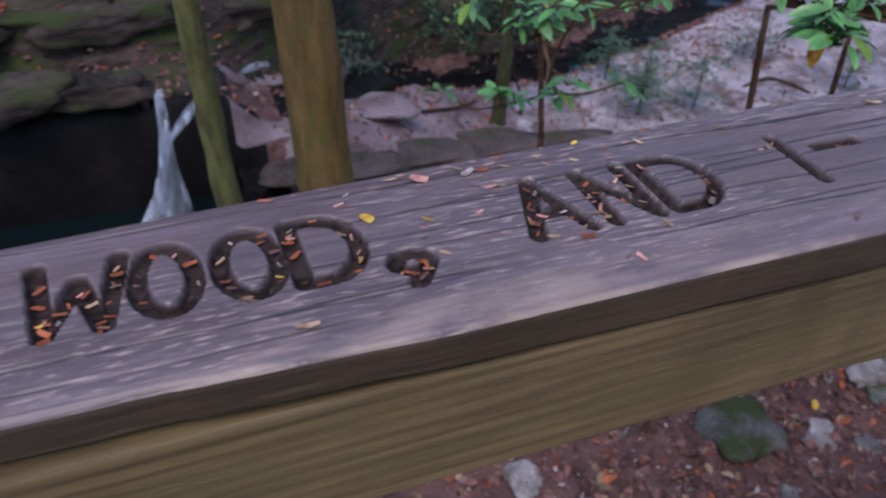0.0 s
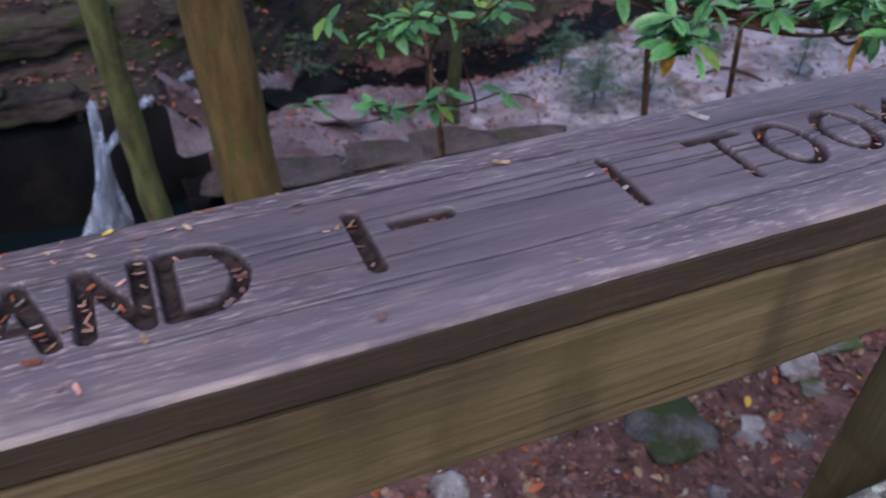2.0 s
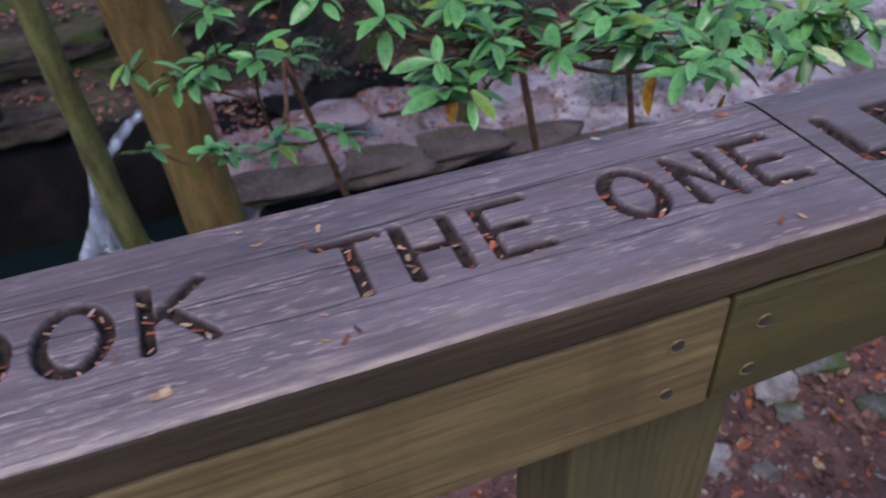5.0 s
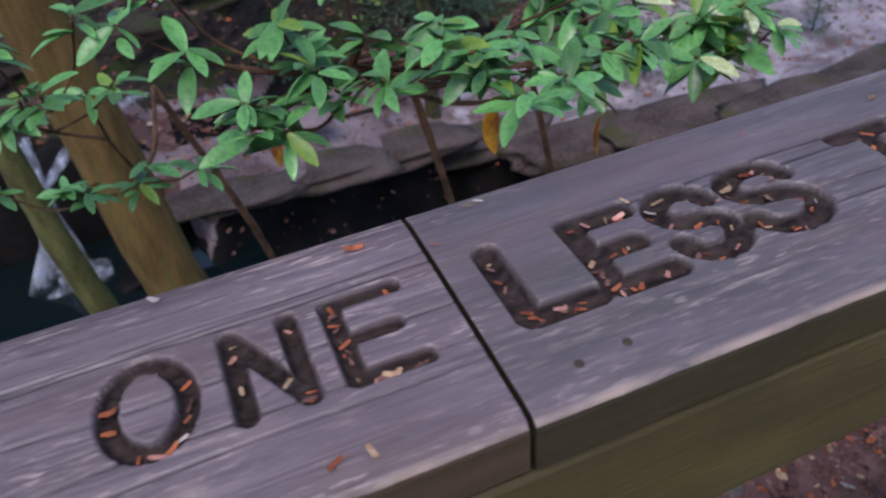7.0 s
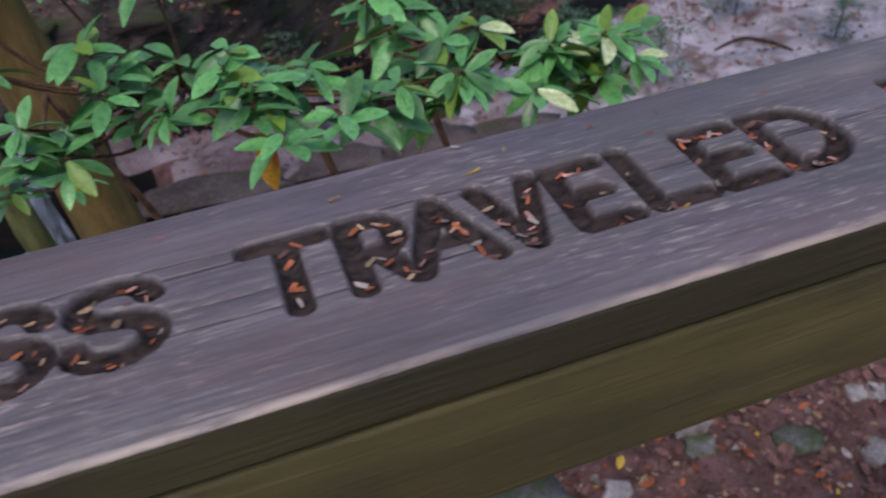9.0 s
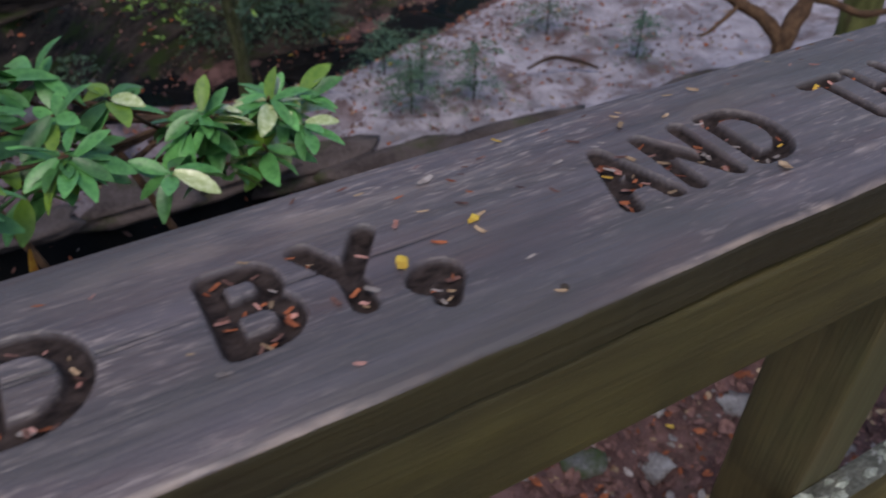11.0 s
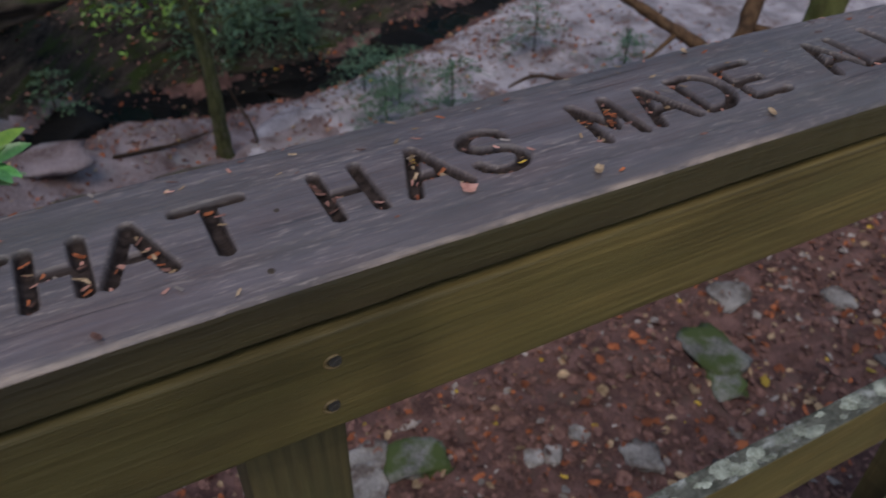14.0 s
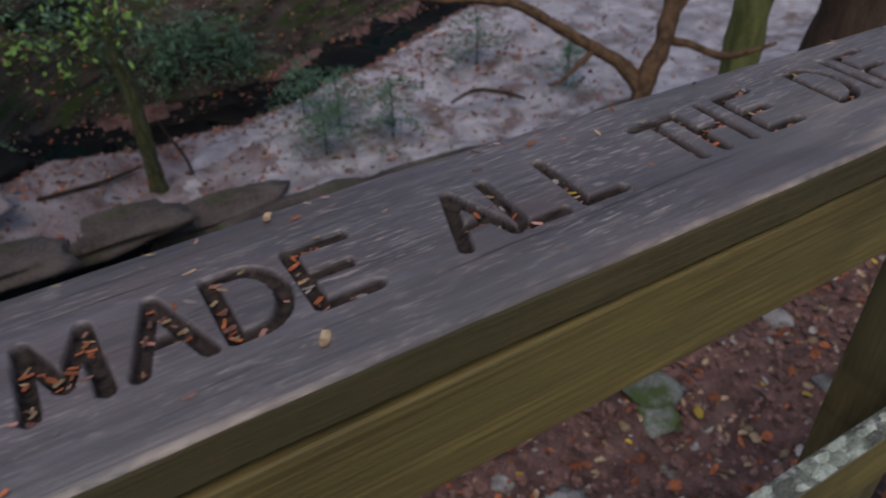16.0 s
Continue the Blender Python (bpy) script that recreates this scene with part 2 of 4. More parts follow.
M_LIT = [mat("litter_tan", (0.22, 0.13, 0.07), (0.48, 0.33, 0.20), (40, 40, 40), rough=0.8, bump=0.3, fine=200, island=True),
         mat("litter_rust", (0.20, 0.050, 0.022), (0.42, 0.13, 0.050), (40, 40, 40), rough=0.8, bump=0.3, fine=200, island=True),
         mat("litter_brown", (0.082, 0.038, 0.030), (0.235, 0.120, 0.096), (40, 40, 40), rough=0.85, bump=0.3, fine=200, island=True),
         mat("litter_yellow", (0.45, 0.25, 0.03), (0.62, 0.42, 0.06), (40, 40, 40), rough=0.7, bump=0.3, fine=200, island=True),
         mat("litter_pale", (0.22, 0.175, 0.155), (0.42, 0.35, 0.31), (40, 40, 40), rough=0.8, bump=0.3, fine=200, island=True),
         mat("litter_pink", (0.36, 0.15, 0.11), (0.58, 0.30, 0.24), (40, 40, 40), rough=0.7, bump=0.3, fine=200, island=True)]
M_IRON = mat("dark_iron", (0.020, 0.018, 0.016), (0.060, 0.050, 0.042), (80, 80, 80), rough=0.6, bump=0.4, fine=400)
M_FOAM = mat("falling_water", (0.66, 0.72, 0.84), (0.84, 0.88, 0.96), (18, 18, 3), rough=0.3, bump=0.6, fine=60)
fn = M_FOAM.node_tree.nodes
ft, fr = fn.new("ShaderNodeTexNoise"), fn.new("ShaderNodeMapRange")
ft.inputs["Scale"].default_value = 1.0
fm = fn.new("ShaderNodeMapping")
fm.inputs["Scale"].default_value = (12, 12, 2)
fc = fn.new("ShaderNodeTexCoord")
M_FOAM.node_tree.links.new(fc.outputs["Object"], fm.inputs[0])
M_FOAM.node_tree.links.new(fm.outputs[0], ft.inputs[0])
fr.inputs["From Min"].default_value, fr.inputs["From Max"].default_value = 0.36, 1.35
M_FOAM.node_tree.links.new(ft.outputs[0], fr.inputs[0])
M_FOAM.node_tree.links.new(fr.outputs[0], fn["Principled BSDF"].inputs["Alpha"])
M_WATER = bpy.data.materials.new("pool_water")
M_WATER.use_nodes = True
wb = M_WATER.node_tree.nodes["Principled BSDF"]
wb.inputs["Base Color"].default_value = (0.004, 0.010, 0.011, 1)
wb.inputs["Roughness"].default_value = 0.08
wt, wbump = M_WATER.node_tree.nodes.new("ShaderNodeTexNoise"), M_WATER.node_tree.nodes.new("ShaderNodeBump")
wt.inputs["Scale"].default_value, wbump.inputs["Strength"].default_value = 9.0, 0.15
M_WATER.node_tree.links.new(wt.outputs[0], wbump.inputs["Height"])
M_WATER.node_tree.links.new(wbump.outputs[0], wb.inputs["Normal"])


# ---- building helpers ----
def mesh_of(name, verts, faces, material, smooth=True):
    me = bpy.data.meshes.new(name)
    me.from_pydata(np.array(verts, float).tolist(), [], faces)
    me.update()
    for m in material if isinstance(material, list) else [material]:
        me.materials.append(m)
    if smooth:
        me.polygons.foreach_set("use_smooth", [True] * len(me.polygons))
    return me


def part(name, data, material, parent, label=""):
    """Links a bmesh or a mesh as one mesh object under a thing or a part."""
    if isinstance(data, bmesh.types.BMesh):
        me = bpy.data.meshes.new(name)
        data.to_mesh(me)
        data.free()
        me.materials.append(material)
    else:
        me = data
    ob = new(name, me)
    ob.parent = parent
    if label:
        ob["label"] = label
    return ob


def thing(name, x, y, z, label, category, group="", kind=""):
    ob = new(name)
    ob.location = (x, y, z)
    ob.empty_display_size = 0.1
    return tagged(ob, label, category, group, kind)


def beam(lx, ly, lz, bevel=0.004, cuts=0, rough=0.0, seed=0):
    """A bevelled timber, its corner at the origin, with slightly uneven faces."""
    bm = bmesh.new()
    bmesh.ops.create_cube(bm, size=1)
    bmesh.ops.scale(bm, vec=(lx, ly, lz), verts=bm.verts)
    bmesh.ops.translate(bm, vec=(lx / 2, ly / 2, lz / 2), verts=bm.verts)
    bmesh.ops.bevel(bm, geom=bm.edges[:], offset=bevel, segments=2, affect="EDGES", profile=0.6)
    if cuts:
        axis = max(range(3), key=lambda a: (lx, ly, lz)[a])
        size = (lx, ly, lz)[axis]
        for i in range(1, cuts):
            co = [0, 0, 0]
            no = [0, 0, 0]
            co[axis], no[axis] = size * i / cuts, 1
            bmesh.ops.bisect_plane(bm, geom=bm.verts[:] + bm.edges[:] + bm.faces[:], plane_co=co, plane_no=no)
        for v in bm.verts:
            d = noise.noise_vector(v.co * 9 + Vector((seed, 0, 0)))
            v.co += d * rough
    for f in bm.faces:
        f.smooth = False
    return bm


def tube(points, radii, sides=12, lump=0.0, seed=0.0):
    """A tapered, lumpy round limb through the points, closed at both ends."""
    pts = [Vector(p) for p in points]
    fine, rad = [], []
    for i in range(len(pts) - 1):
        p0, p1, p2, p3 = pts[max(i - 1, 0)], pts[i], pts[i + 1], pts[min(i + 2, len(pts) - 1)]
        for k in range(6):
            t = k / 6
            fine.append(0.5 * (2 * p1 + (p2 - p0) * t + (2 * p0 - 5 * p1 + 4 * p2 - p3) * t * t + (3 * p1 - p0 - 3 * p2 + p3) * t ** 3))
            rad.append(radii[i] * (1 - t) + radii[i + 1] * t)
    fine.append(pts[-1]), rad.append(radii[-1])
    verts, faces = [], []
    for i, p in enumerate(fine):
        d = (fine[min(i + 1, len(fine) - 1)] - fine[max(i - 1, 0)]).normalized()
        a = d.cross(Vector((0.31, 0.95, 0.11))).normalized()
        b = d.cross(a)
        for s in range(sides):
            w = 2 * math.pi * s / sides
            n = a * math.cos(w) + b * math.sin(w)
            k = 1 + lump * noise.noise((p + n * rad[i]) * 4.0 / max(rad[i] * 8, 0.25) + Vector((seed, 0, 0)))
            verts.append(p + n * rad[i] * k)
    for i in range(len(fine) - 1):
        for s in range(sides):
            s2 = (s + 1) % sides
            faces.append((i * sides + s, i * sides + s2, (i + 1) * sides + s2, (i + 1) * sides + s))
    faces.append(tuple(range(sides))[::-1])
    faces.append(tuple(range((len(fine) - 1) * sides, len(fine) * sides)))
    return verts, faces


def leaf_blade(length, width, curl=0.15, fold=0.12, rows=5):
    """One elliptical leaf blade along +y from the origin, folded at its midrib and drooping."""
    verts, faces = [], []
    for i in range(rows + 1):
        t = i / rows
        w = width * 0.5 * math.sin(math.pi * min(1, t ** 1.15 * 0.93 + 0.05)) ** 0.7
        y, z = t * length, -curl * length * t * t
        verts += [(-w, y, z + fold * w), (0, y, z), (w, y, z + fold * w)]
    for i in range(rows):
        a = i * 3
        faces += [(a, a + 1, a + 4, a + 3), (a + 1, a + 2, a + 5, a + 4)]
    return verts, faces


def placed(verts, m):
    a = np.array(m)
    return (np.array(verts, float) @ a[:3, :3].T + a[:3, 3]).tolist()


class Pile:
    """Gathers vertices, faces and material slots for one mesh."""

    def __init__(self):
        self.v, self.f, self.m = [], [], []

    def add(self, verts, faces, slot=0):
        o = len(self.v)
        self.v += verts
        self.f += [tuple(i + o for i in f) for f in faces]
        self.m += [slot] * len(faces)

    def mesh(self, name, mats):
        me = mesh_of(name, self.v, self.f, mats)
        me.polygons.foreach_set("material_index", self.m)
        return me


def boulder(sx, sy, sz, seed, rough=0.25, sub=3):
    """A weathered stone, its base at the origin."""
    bm = bmesh.new()
    bmesh.ops.create_icosphere(bm, subdivisions=sub, radius=1)
    for v in bm.verts:
        p = v.co.copy()
        k = 1 + rough * noise.fractal(p * 1.2 + Vector((seed, seed * 2, 0)), 1.0, 2.0, 4)
        q = Vector((max(-0.8, min(0.8, p.x)), max(-0.8, min(0.8, p.y)), max(-0.6, min(0.62, p.z)))) * k
        v.co = Vector((q.x * sx, q.y * sy, q.z * sz + sz * 0.5))
    for f in bm.faces:
        f.smooth = True
    return bm


# ---- the ground, one sheet ----
def smooth(a, b, x):
    t = np.clip((x - a) / (b - a), 0, 1)
    return t * t * (3 - 2 * t)


def lumps(x, y, scale, seed):
    """Cheap layered waves for relief."""
    z = 0
    rng = np.random.RandomState(seed)
    for k in range(5):
        a, ph = rng.uniform(0, 6.28), rng.uniform(0, 6.28, 2)
        f = scale * 1.7 ** k
        z = z + np.sin(f * (x * np.cos(a) + y * np.sin(a)) + ph[0]) * np.sin(f * 0.8 * (y * np.cos(a) - x * np.sin(a)) + ph[1]) / 1.6 ** k
    return z


def slab_edge(x):
    """Where the front of the pale slab runs, as y over x."""
    return 5.52 - 0.85 * smooth(2.0, 3.9, np.asarray(x, float)) + 0.10 * np.sin(x * 1.9) + 0.07 * np.sin(x * 5.3 + 1)


def stream(x):
    """The middle of the stream behind the slab, as y over x."""
    return np.interp(x, (-0.6, 0.4, 1.5, 2.8, 4.0, 5.2, 6.3, 9.0), (6.75, 7.35, 7.72, 7.52, 7.50, 7.95, 8.45, 9.8))


def height(x, y):
    x, y = np.asarray(x, float), np.asarray(y, float)
    near = -1.72 + 0.05 * lumps(x, y, 2.1, 1) - 0.05 * smooth(0, 2, y)
    bed = -3.05 + 0.05 * lumps(x, y, 2.0, 2)
    slab = -2.40 + 0.05 * (y - 5.5) + 0.035 * lumps(x, y, 1.2, 3) - 0.10 * np.floor((y - 5 + 0.25 * np.sin(x * 1.1)) / 1.1) * 0.5 + 0.02 * lumps(x, y, 4.0, 8)
    z = near + (bed - near) * smooth(2.6, 4.2, y)
    e = slab_edge(x)
    z = z + (slab - z) * smooth(e - 0.34, e + 0.04, y)
    # the stream's channel, running back behind the slab
    mid = stream(x)
    z = z - 0.46 * np.exp(-((y - mid) / 0.50) ** 2) * smooth(-0.2, 0.6, x)
    # the plunge pool
    pool = smooth(-0.35, -0.85, x + 0.25 * np.sin(y * 2)) * smooth(6.35, 6.15, y) * smooth(3.0, 4.2, y)
    z = z + (-3.5 - z) * pool
    # banks climbing behind, and behind the walker
    z = z + 0.55 * smooth(mid + 0.5, mid + 1.0, y) + 0.42 * np.maximum(0, y - mid - 1.2) ** 0.9 + 0.10 * lumps(x, y, 0.9, 5) * smooth(8, 10, y)
    left = smooth(-0.4, -1.0, x) * smooth(6.2, 6.4, y)
    z = z + left * 0.45
    z = z + 0.9 * smooth(-1.0, -5.0, y) + 0.02 * np.maximum(0, -y - 5)
    far = np.maximum(0, np.hypot(x, y - 3) - 30)
    return np.clip(z, -6, 9) + 0.02 * far


def spread(x, y):
    """How much larger and deeper the gully grows downstream."""
    return 1 + 0.33 * smooth(-0.6, 3.0, np.asarray(x, float)) * smooth(3.4, 5.3, np.asarray(y, float))


def sink(x, y, z):
    """Carries a place of the level plan down into the widening gully."""
    k = spread(x, y)
    cx = -1.2 + 2.8 * smooth(-0.6, 3.0, np.asarray(x, float))
    return cx + k * (x - cx), -0.33 + k * (y + 0.33), 1.4 + k * (z - 1.4)


def spot(x, y, z):
    return tuple(float(c) for c in sink(x, y, z))


gx = np.unique(np.concatenate([np.linspace(-250, -14, 14), np.linspace(-12, -3, 24), np.arange(-2.8, 7.6, 0.055), np.linspace(8, 16, 22), np.linspace(20, 250, 14)]))
gy = np.unique(np.concatenate([np.linspace(-250, -14, 12), np.linspace(-12, -0.4, 22), np.arange(-0.2, 11.5, 0.055), np.linspace(12, 22, 24), np.linspace(26, 250, 14)]))
GX, GY = np.meshgrid(gx, gy)
GZ = height(GX, GY)
nxg, nyg = len(gx), len(gy)
idx = np.arange(nxg * nyg).reshape(nyg, nxg)
quads = np.stack([idx[:-1, :-1], idx[:-1, 1:], idx[1:, 1:], idx[1:, :-1]], -1).reshape(-1, 4)
gm = bpy.data.meshes.new("ground")
gm.from_pydata(np.stack(sink(GX, GY, GZ), -1).reshape(-1, 3).tolist(), [], quads.tolist())
for m in (M_SOIL, M_PALE, M_DARKROCK, M_MOSSROCK, M_LITTERROCK):
    gm.materials.append(m)
cxq, cyq = GX.reshape(-1)[quads].mean(1), GY.reshape(-1)[quads].mean(1)
slot = np.zeros(len(quads), int)
mid_q = stream(cxq)
wob = 0.12 * lumps(cxq, cyq, 2.5, 11)
slot[(cyq > slab_edge(cxq) - 0.02) & (cyq < mid_q - 0.75 + wob) & (cxq > -0.5)] = 1
slot[(slot == 1) & (cxq + 4 * wob + 0.6 * (7 - cyq) < 3.6)] = 4
# near-black ground paints the shade in the hollow under the slab's front
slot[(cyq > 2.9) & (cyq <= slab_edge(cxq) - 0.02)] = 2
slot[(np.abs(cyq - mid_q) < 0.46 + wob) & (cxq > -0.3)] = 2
# the same near-black paints the shaded hollow round the pool
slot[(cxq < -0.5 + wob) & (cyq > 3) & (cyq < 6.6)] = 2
slot[(cyq > mid_q + 0.45) & (cyq < mid_q + 2.6 + 2 * wob) & (cxq > -0.75 + wob)] = 3
slot[(cxq > -0.75 + wob) & (cxq < 1.0 + 2 * wob) & (cyq > 6.3) & (cyq < mid_q + 0.5 + wob) & (np.abs(cyq - mid_q) > 0.30 + wob)] = 4
slot[(cxq < -0.75 + wob) & (cyq > 6.5 + wob) & (cyq < 9)] = 3
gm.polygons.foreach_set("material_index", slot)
gm.polygons.foreach_set("use_smooth", np.ones(len(quads), bool))
ground = tagged(new("ground", gm), "brown leafy forest floor with pale rock slabs", "ground", kind="structure")


def ground_z(x, y):
    return float(height(x, y))


# water of the pool and of the stream
def water_sheet(name, x0, x1, y0, y1, z, label):
    bm = bmesh.new()
    bmesh.ops.create_grid(bm, x_segments=12, y_segments=12, size=0.5)
    for v in bm.verts:
        v.co = Vector((x0 + (v.co.x + 0.5) * (x1 - x0), y0 + (v.co.y + 0.5) * (y1 - y0), z + 0.004 * noise.noise(v.co * 30)))
    me = bpy.data.meshes.new(name)
    bm.to_mesh(me)
    bm.free()
    me.materials.append(M_WATER)
    return tagged(new(name, me), label, "water", kind="structure")


water_sheet("water", -9, 0.2, 3.4, 6.5, -2.92, "dark still plunge pool below the fall")

# the stream, a dark ribbon of water behind the slab
sv, sf = [], []
for i in range(60):
    x = 0.1 + i * 0.15
    y = float(stream(x)) + 0.06 * math.sin(i * 0.7)
    z = ground_z(x, y) + 0.10
    for d in (-0.34, -0.1, 0.12, 0.34):
        sv.append(spot(x - 0.38 * d, y + d + 0.04 * math.sin(i * 1.3 + d * 9), z + 0.012 * math.sin(i * 2.1 + d * 7)))
    if i:
        a = i * 4
        sf += [(a - 4 + k, a - 3 + k, a + 1 + k, a + k) for k in range(3)]
tagged(new("water", mesh_of("water", sv, sf, M_WATER)), "dark shallow stream between rocks", "water", kind="structure")

# ---- the railing ----
TOP = 1.07
BASE, CAPS = 0.062, 0.120

def arc(cx, cy, rx, ry, a0, a1, n=10):
    return [(cx + rx * math.cos(math.radians(a0 + (a1 - a0) * i / n)), cy + ry * math.sin(math.radians(a0 + (a1 - a0) * i / n))) for i in range(n + 1)]


GLYPHS = {
    "A": [[(0, 0), (0.5, 1), (1, 0)], [(0.22, 0.36), (0.78, 0.36)]],
    "B": [[(0, 0), (0, 1), (0.5, 1)], arc(0.5, 0.76, 0.42, 0.24, 90, -90), arc(0.5, 0.27, 0.5, 0.27, 90, -90), [(0.5, 0), (0, 0)], [(0, 0.52), (0.5, 0.52)]],
    "D": [[(0, 0), (0, 1), (0.4, 1)], arc(0.4, 0.5, 0.6, 0.5, 90, -90), [(0.4, 0), (0, 0)]],
    "E": [[(1, 1), (0, 1), (0, 0), (1, 0)], [(0, 0.5), (0.8, 0.5)]],
    "F": [[(1, 1), (0, 1), (0, 0)], [(0, 0.5), (0.8, 0.5)]],
    "H": [[(0, 0), (0, 1)], [(1, 0), (1, 1)], [(0, 0.5), (1, 0.5)]],
    "I": [[(0.5, 0), (0.5, 1)]],
    "K": [[(0, 0), (0, 1)], [(0.9, 1), (0.02, 0.42)], [(0.3, 0.6), (1, 0)]],
    "L": [[(0, 1), (0, 0), (1, 0)]],
    "M": [[(0, 0), (0.06, 1), (0.5, 0.25), (0.94, 1), (1, 0)]],
    "N": [[(0, 0), (0, 1), (1, 0), (1, 1)]],
    "O": [arc(0.5, 0.5, 0.5, 0.5, 0, 360, 24)],
    "R": [[(0, 0), (0, 1), (0.5, 1)], arc(0.5, 0.75, 0.42, 0.25, 90, -90), [(0.5, 0.5), (0, 0.5)], [(0.4, 0.5), (1, 0)]],
    "S": [arc(0.5, 0.76, 0.46, 0.24, 5, 270), arc(0.5, 0.26, 0.5, 0.26, 90, -175)],
    "T": [[(0, 1), (1, 1)], [(0.5, 1), (0.5, 0)]],
    "V": [[(0, 1), (0.5, 0), (1, 1)]],
    "W": [[(0, 1), (0.12, 0), (0.5, 0.7), (0.78, 0), (1, 1)]],
    "Y": [[(0, 1), (0.45, 0.45), (1, 1)], [(0.45, 0.45), (0.4, 0)]],
    "-": [[(0, 0.66), (1, 0.66)]],
    ",": [arc(0.5, 0.02, 0.75, 0.13, 0, 360, 14), [(0.9, -0.12), (0.35, -0.30)]],
}
# words, with the span of each letter along the rail and half the stroke's width
LINES = [
    ("WOOD,", [(-1.519, -1.474), (-1.466, -1.434), (-1.420, -1.386), (-1.376, -1.337), (-1.318, -1.304)], 0.0066),
    ("AND", [(-1.227, -1.188), (-1.170, -1.137), (-1.122, -1.078)], 0.0068),
    ("I-", [(-1.002, -0.992), (-0.970, -0.932)], 0.0068),
    ("I", [(-0.798, -0.788)], 0.0058),
    ("TOOK", [(-0.713, -0.665), (-0.651, -0.610), (-0.590, -0.549), (-0.525, -0.485)], 0.0056),
    ("THE", [(-0.406, -0.364), (-0.348, -0.312), (-0.287, -0.250)], 0.0058),
    ("ONE", [(-0.187, -0.147), (-0.122, -0.090), (-0.066, -0.029)], 0.0064),
    ("LESS", [(0.031, 0.071), (0.085, 0.122), (0.137, 0.174), (0.189, 0.233)], 0.0086),
    ("TRAVELED", [(0.288, 0.331), (0.346, 0.377), (0.379, 0.424), (0.431, 0.466), (0.482, 0.512), (0.530, 0.563), (0.579, 0.612), (0.629, 0.673)], 0.0084),
    ("BY,", [(0.747, 0.782), (0.803, 0.844), (0.857, 0.871)], 0.0078),
    ("AND", [(1.008, 1.044), (1.064, 1.100), (1.126, 1.164)], 0.0076),
    ("THAT", [(1.236, 1.274), (1.288, 1.322), (1.336, 1.376), (1.390, 1.436)], 0.0066),
    ("HAS", [(1.495, 1.529), (1.556, 1.601), (1.618, 1.658)], 0.0062),
    ("MADE", [(1.732, 1.771), (1.789, 1.829), (1.845, 1.884), (1.900, 1.937)], 0.0062),
    ("ALL", [(2.003, 2.043), (2.053, 2.085), (2.105, 2.137)], 0.0060),
    ("THE", [(2.199, 2.238), (2.243, 2.273), (2.294, 2.327)], 0.0056),
    ("DIF", [(2.381, 2.414), (2.425, 2.435), (2.448, 2.478)], 0.0046),
]
SEGMENTS = []
for word, spans, half in LINES:
    for ch, (a, b) in zip(word, spans):
        for stroke in GLYPHS[ch]:
            pts = [(a + u * (b - a), BASE + v * (CAPS - BASE)) for u, v in stroke]
            SEGMENTS += [(p, q, half * (1.02 if half > 0.007 else 0.95)) for p, q in zip(pts, pts[1:])]


def groove_depth(X, Y):
    """How deep the carving goes, as a share, on a grid of points."""
    out = np.zeros_like(X)
    xs = X[0]
    for (ax, ay), (bx, by), half in SEGMENTS:
        reach = half * 1.5
        i0, i1 = np.searchsorted(xs, min(ax, bx) - reach), np.searchsorted(xs, max(ax, bx) + reach)
        if i1 <= i0:
            continue
        px, py = X[:, i0:i1], Y[:, i0:i1]
        dx, dy = bx - ax, by - ay
        t = np.clip(((px - ax) * dx + (py - ay) * dy) / max(dx * dx + dy * dy, 1e-12), 0, 1)
        d = np.hypot(px - ax - t * dx, py - ay - t * dy) / half
        prof = np.sqrt(np.clip(1 - np.clip(d, 0, 1) ** 2.4, 0, 1))
        out[:, i0:i1] = np.maximum(out[:, i0:i1], prof)
    return out


def far_side(x):
    """The back edge of the handrail, worn back towards both ends."""
    return np.interp(x, (-1.95, -1.54, -1.40, -1.20, -0.95, -0.60, 0.0, 0.9, 1.5, 2.0, 2.3, 2.56, 2.8), (0.150, 0.154, 0.161, 0.168, 0.176, 0.181, 0.182, 0.188, 0.181, 0.178, 0.164, 0.150, 0.146))


def near_side(x):
    return np.interp(x, (-1.54, -1.43, -1.30, 0.95, 1.15, 1.35, 1.60, 1.90, 2.25), (0.009, 0.006, 0.0, 0.0, 0.0025, 0.0055, 0.006, 0.0045, 0.0))


def underside(x):
    """The bottom of the handrail planks, thinner at the start."""
    return np.interp(x, (-1.6, -1.50, -1.34, -1.15, -0.86, -0.24, 0.0, 0.2), (1.040, 1.039, 1.037, 1.033, 1.030, 1.027, 1.028, 1.028))


# worn pale places: x, y, reach along and across, strength
WORN = ((-1.27, 0.014, 0.13, 0.016, 1.0), (-1.44, 0.006, 0.10, 0.010, 0.9), (-1.46, 0.032, 0.05, 0.006, 0.6), (-1.08, 0.030, 0.14, 0.012, 0.6), (-0.62, 0.014, 0.12, 0.010, 0.45),
        (-0.332, 0.015, 0.020, 0.009, 1.0), (-0.43, 0.010, 0.03, 0.006, 0.8), (-0.155, 0.032, 0.008, 0.006, 0.7), (1.275, 0.008, 0.012, 0.006, 0.8), (1.40, 0.006, 0.03, 0.004, 0.6),
        (2.40, 0.040, 0.07, 0.030, 1.0), (2.40, 0.012, 0.10, 0.008, 0.9), (1.80, 0.008, 0.05, 0.006, 0.7), (1.10, 0.148, 0.10, 0.020, 0.5), (0.80, 0.150, 0.14, 0.018, 0.45))


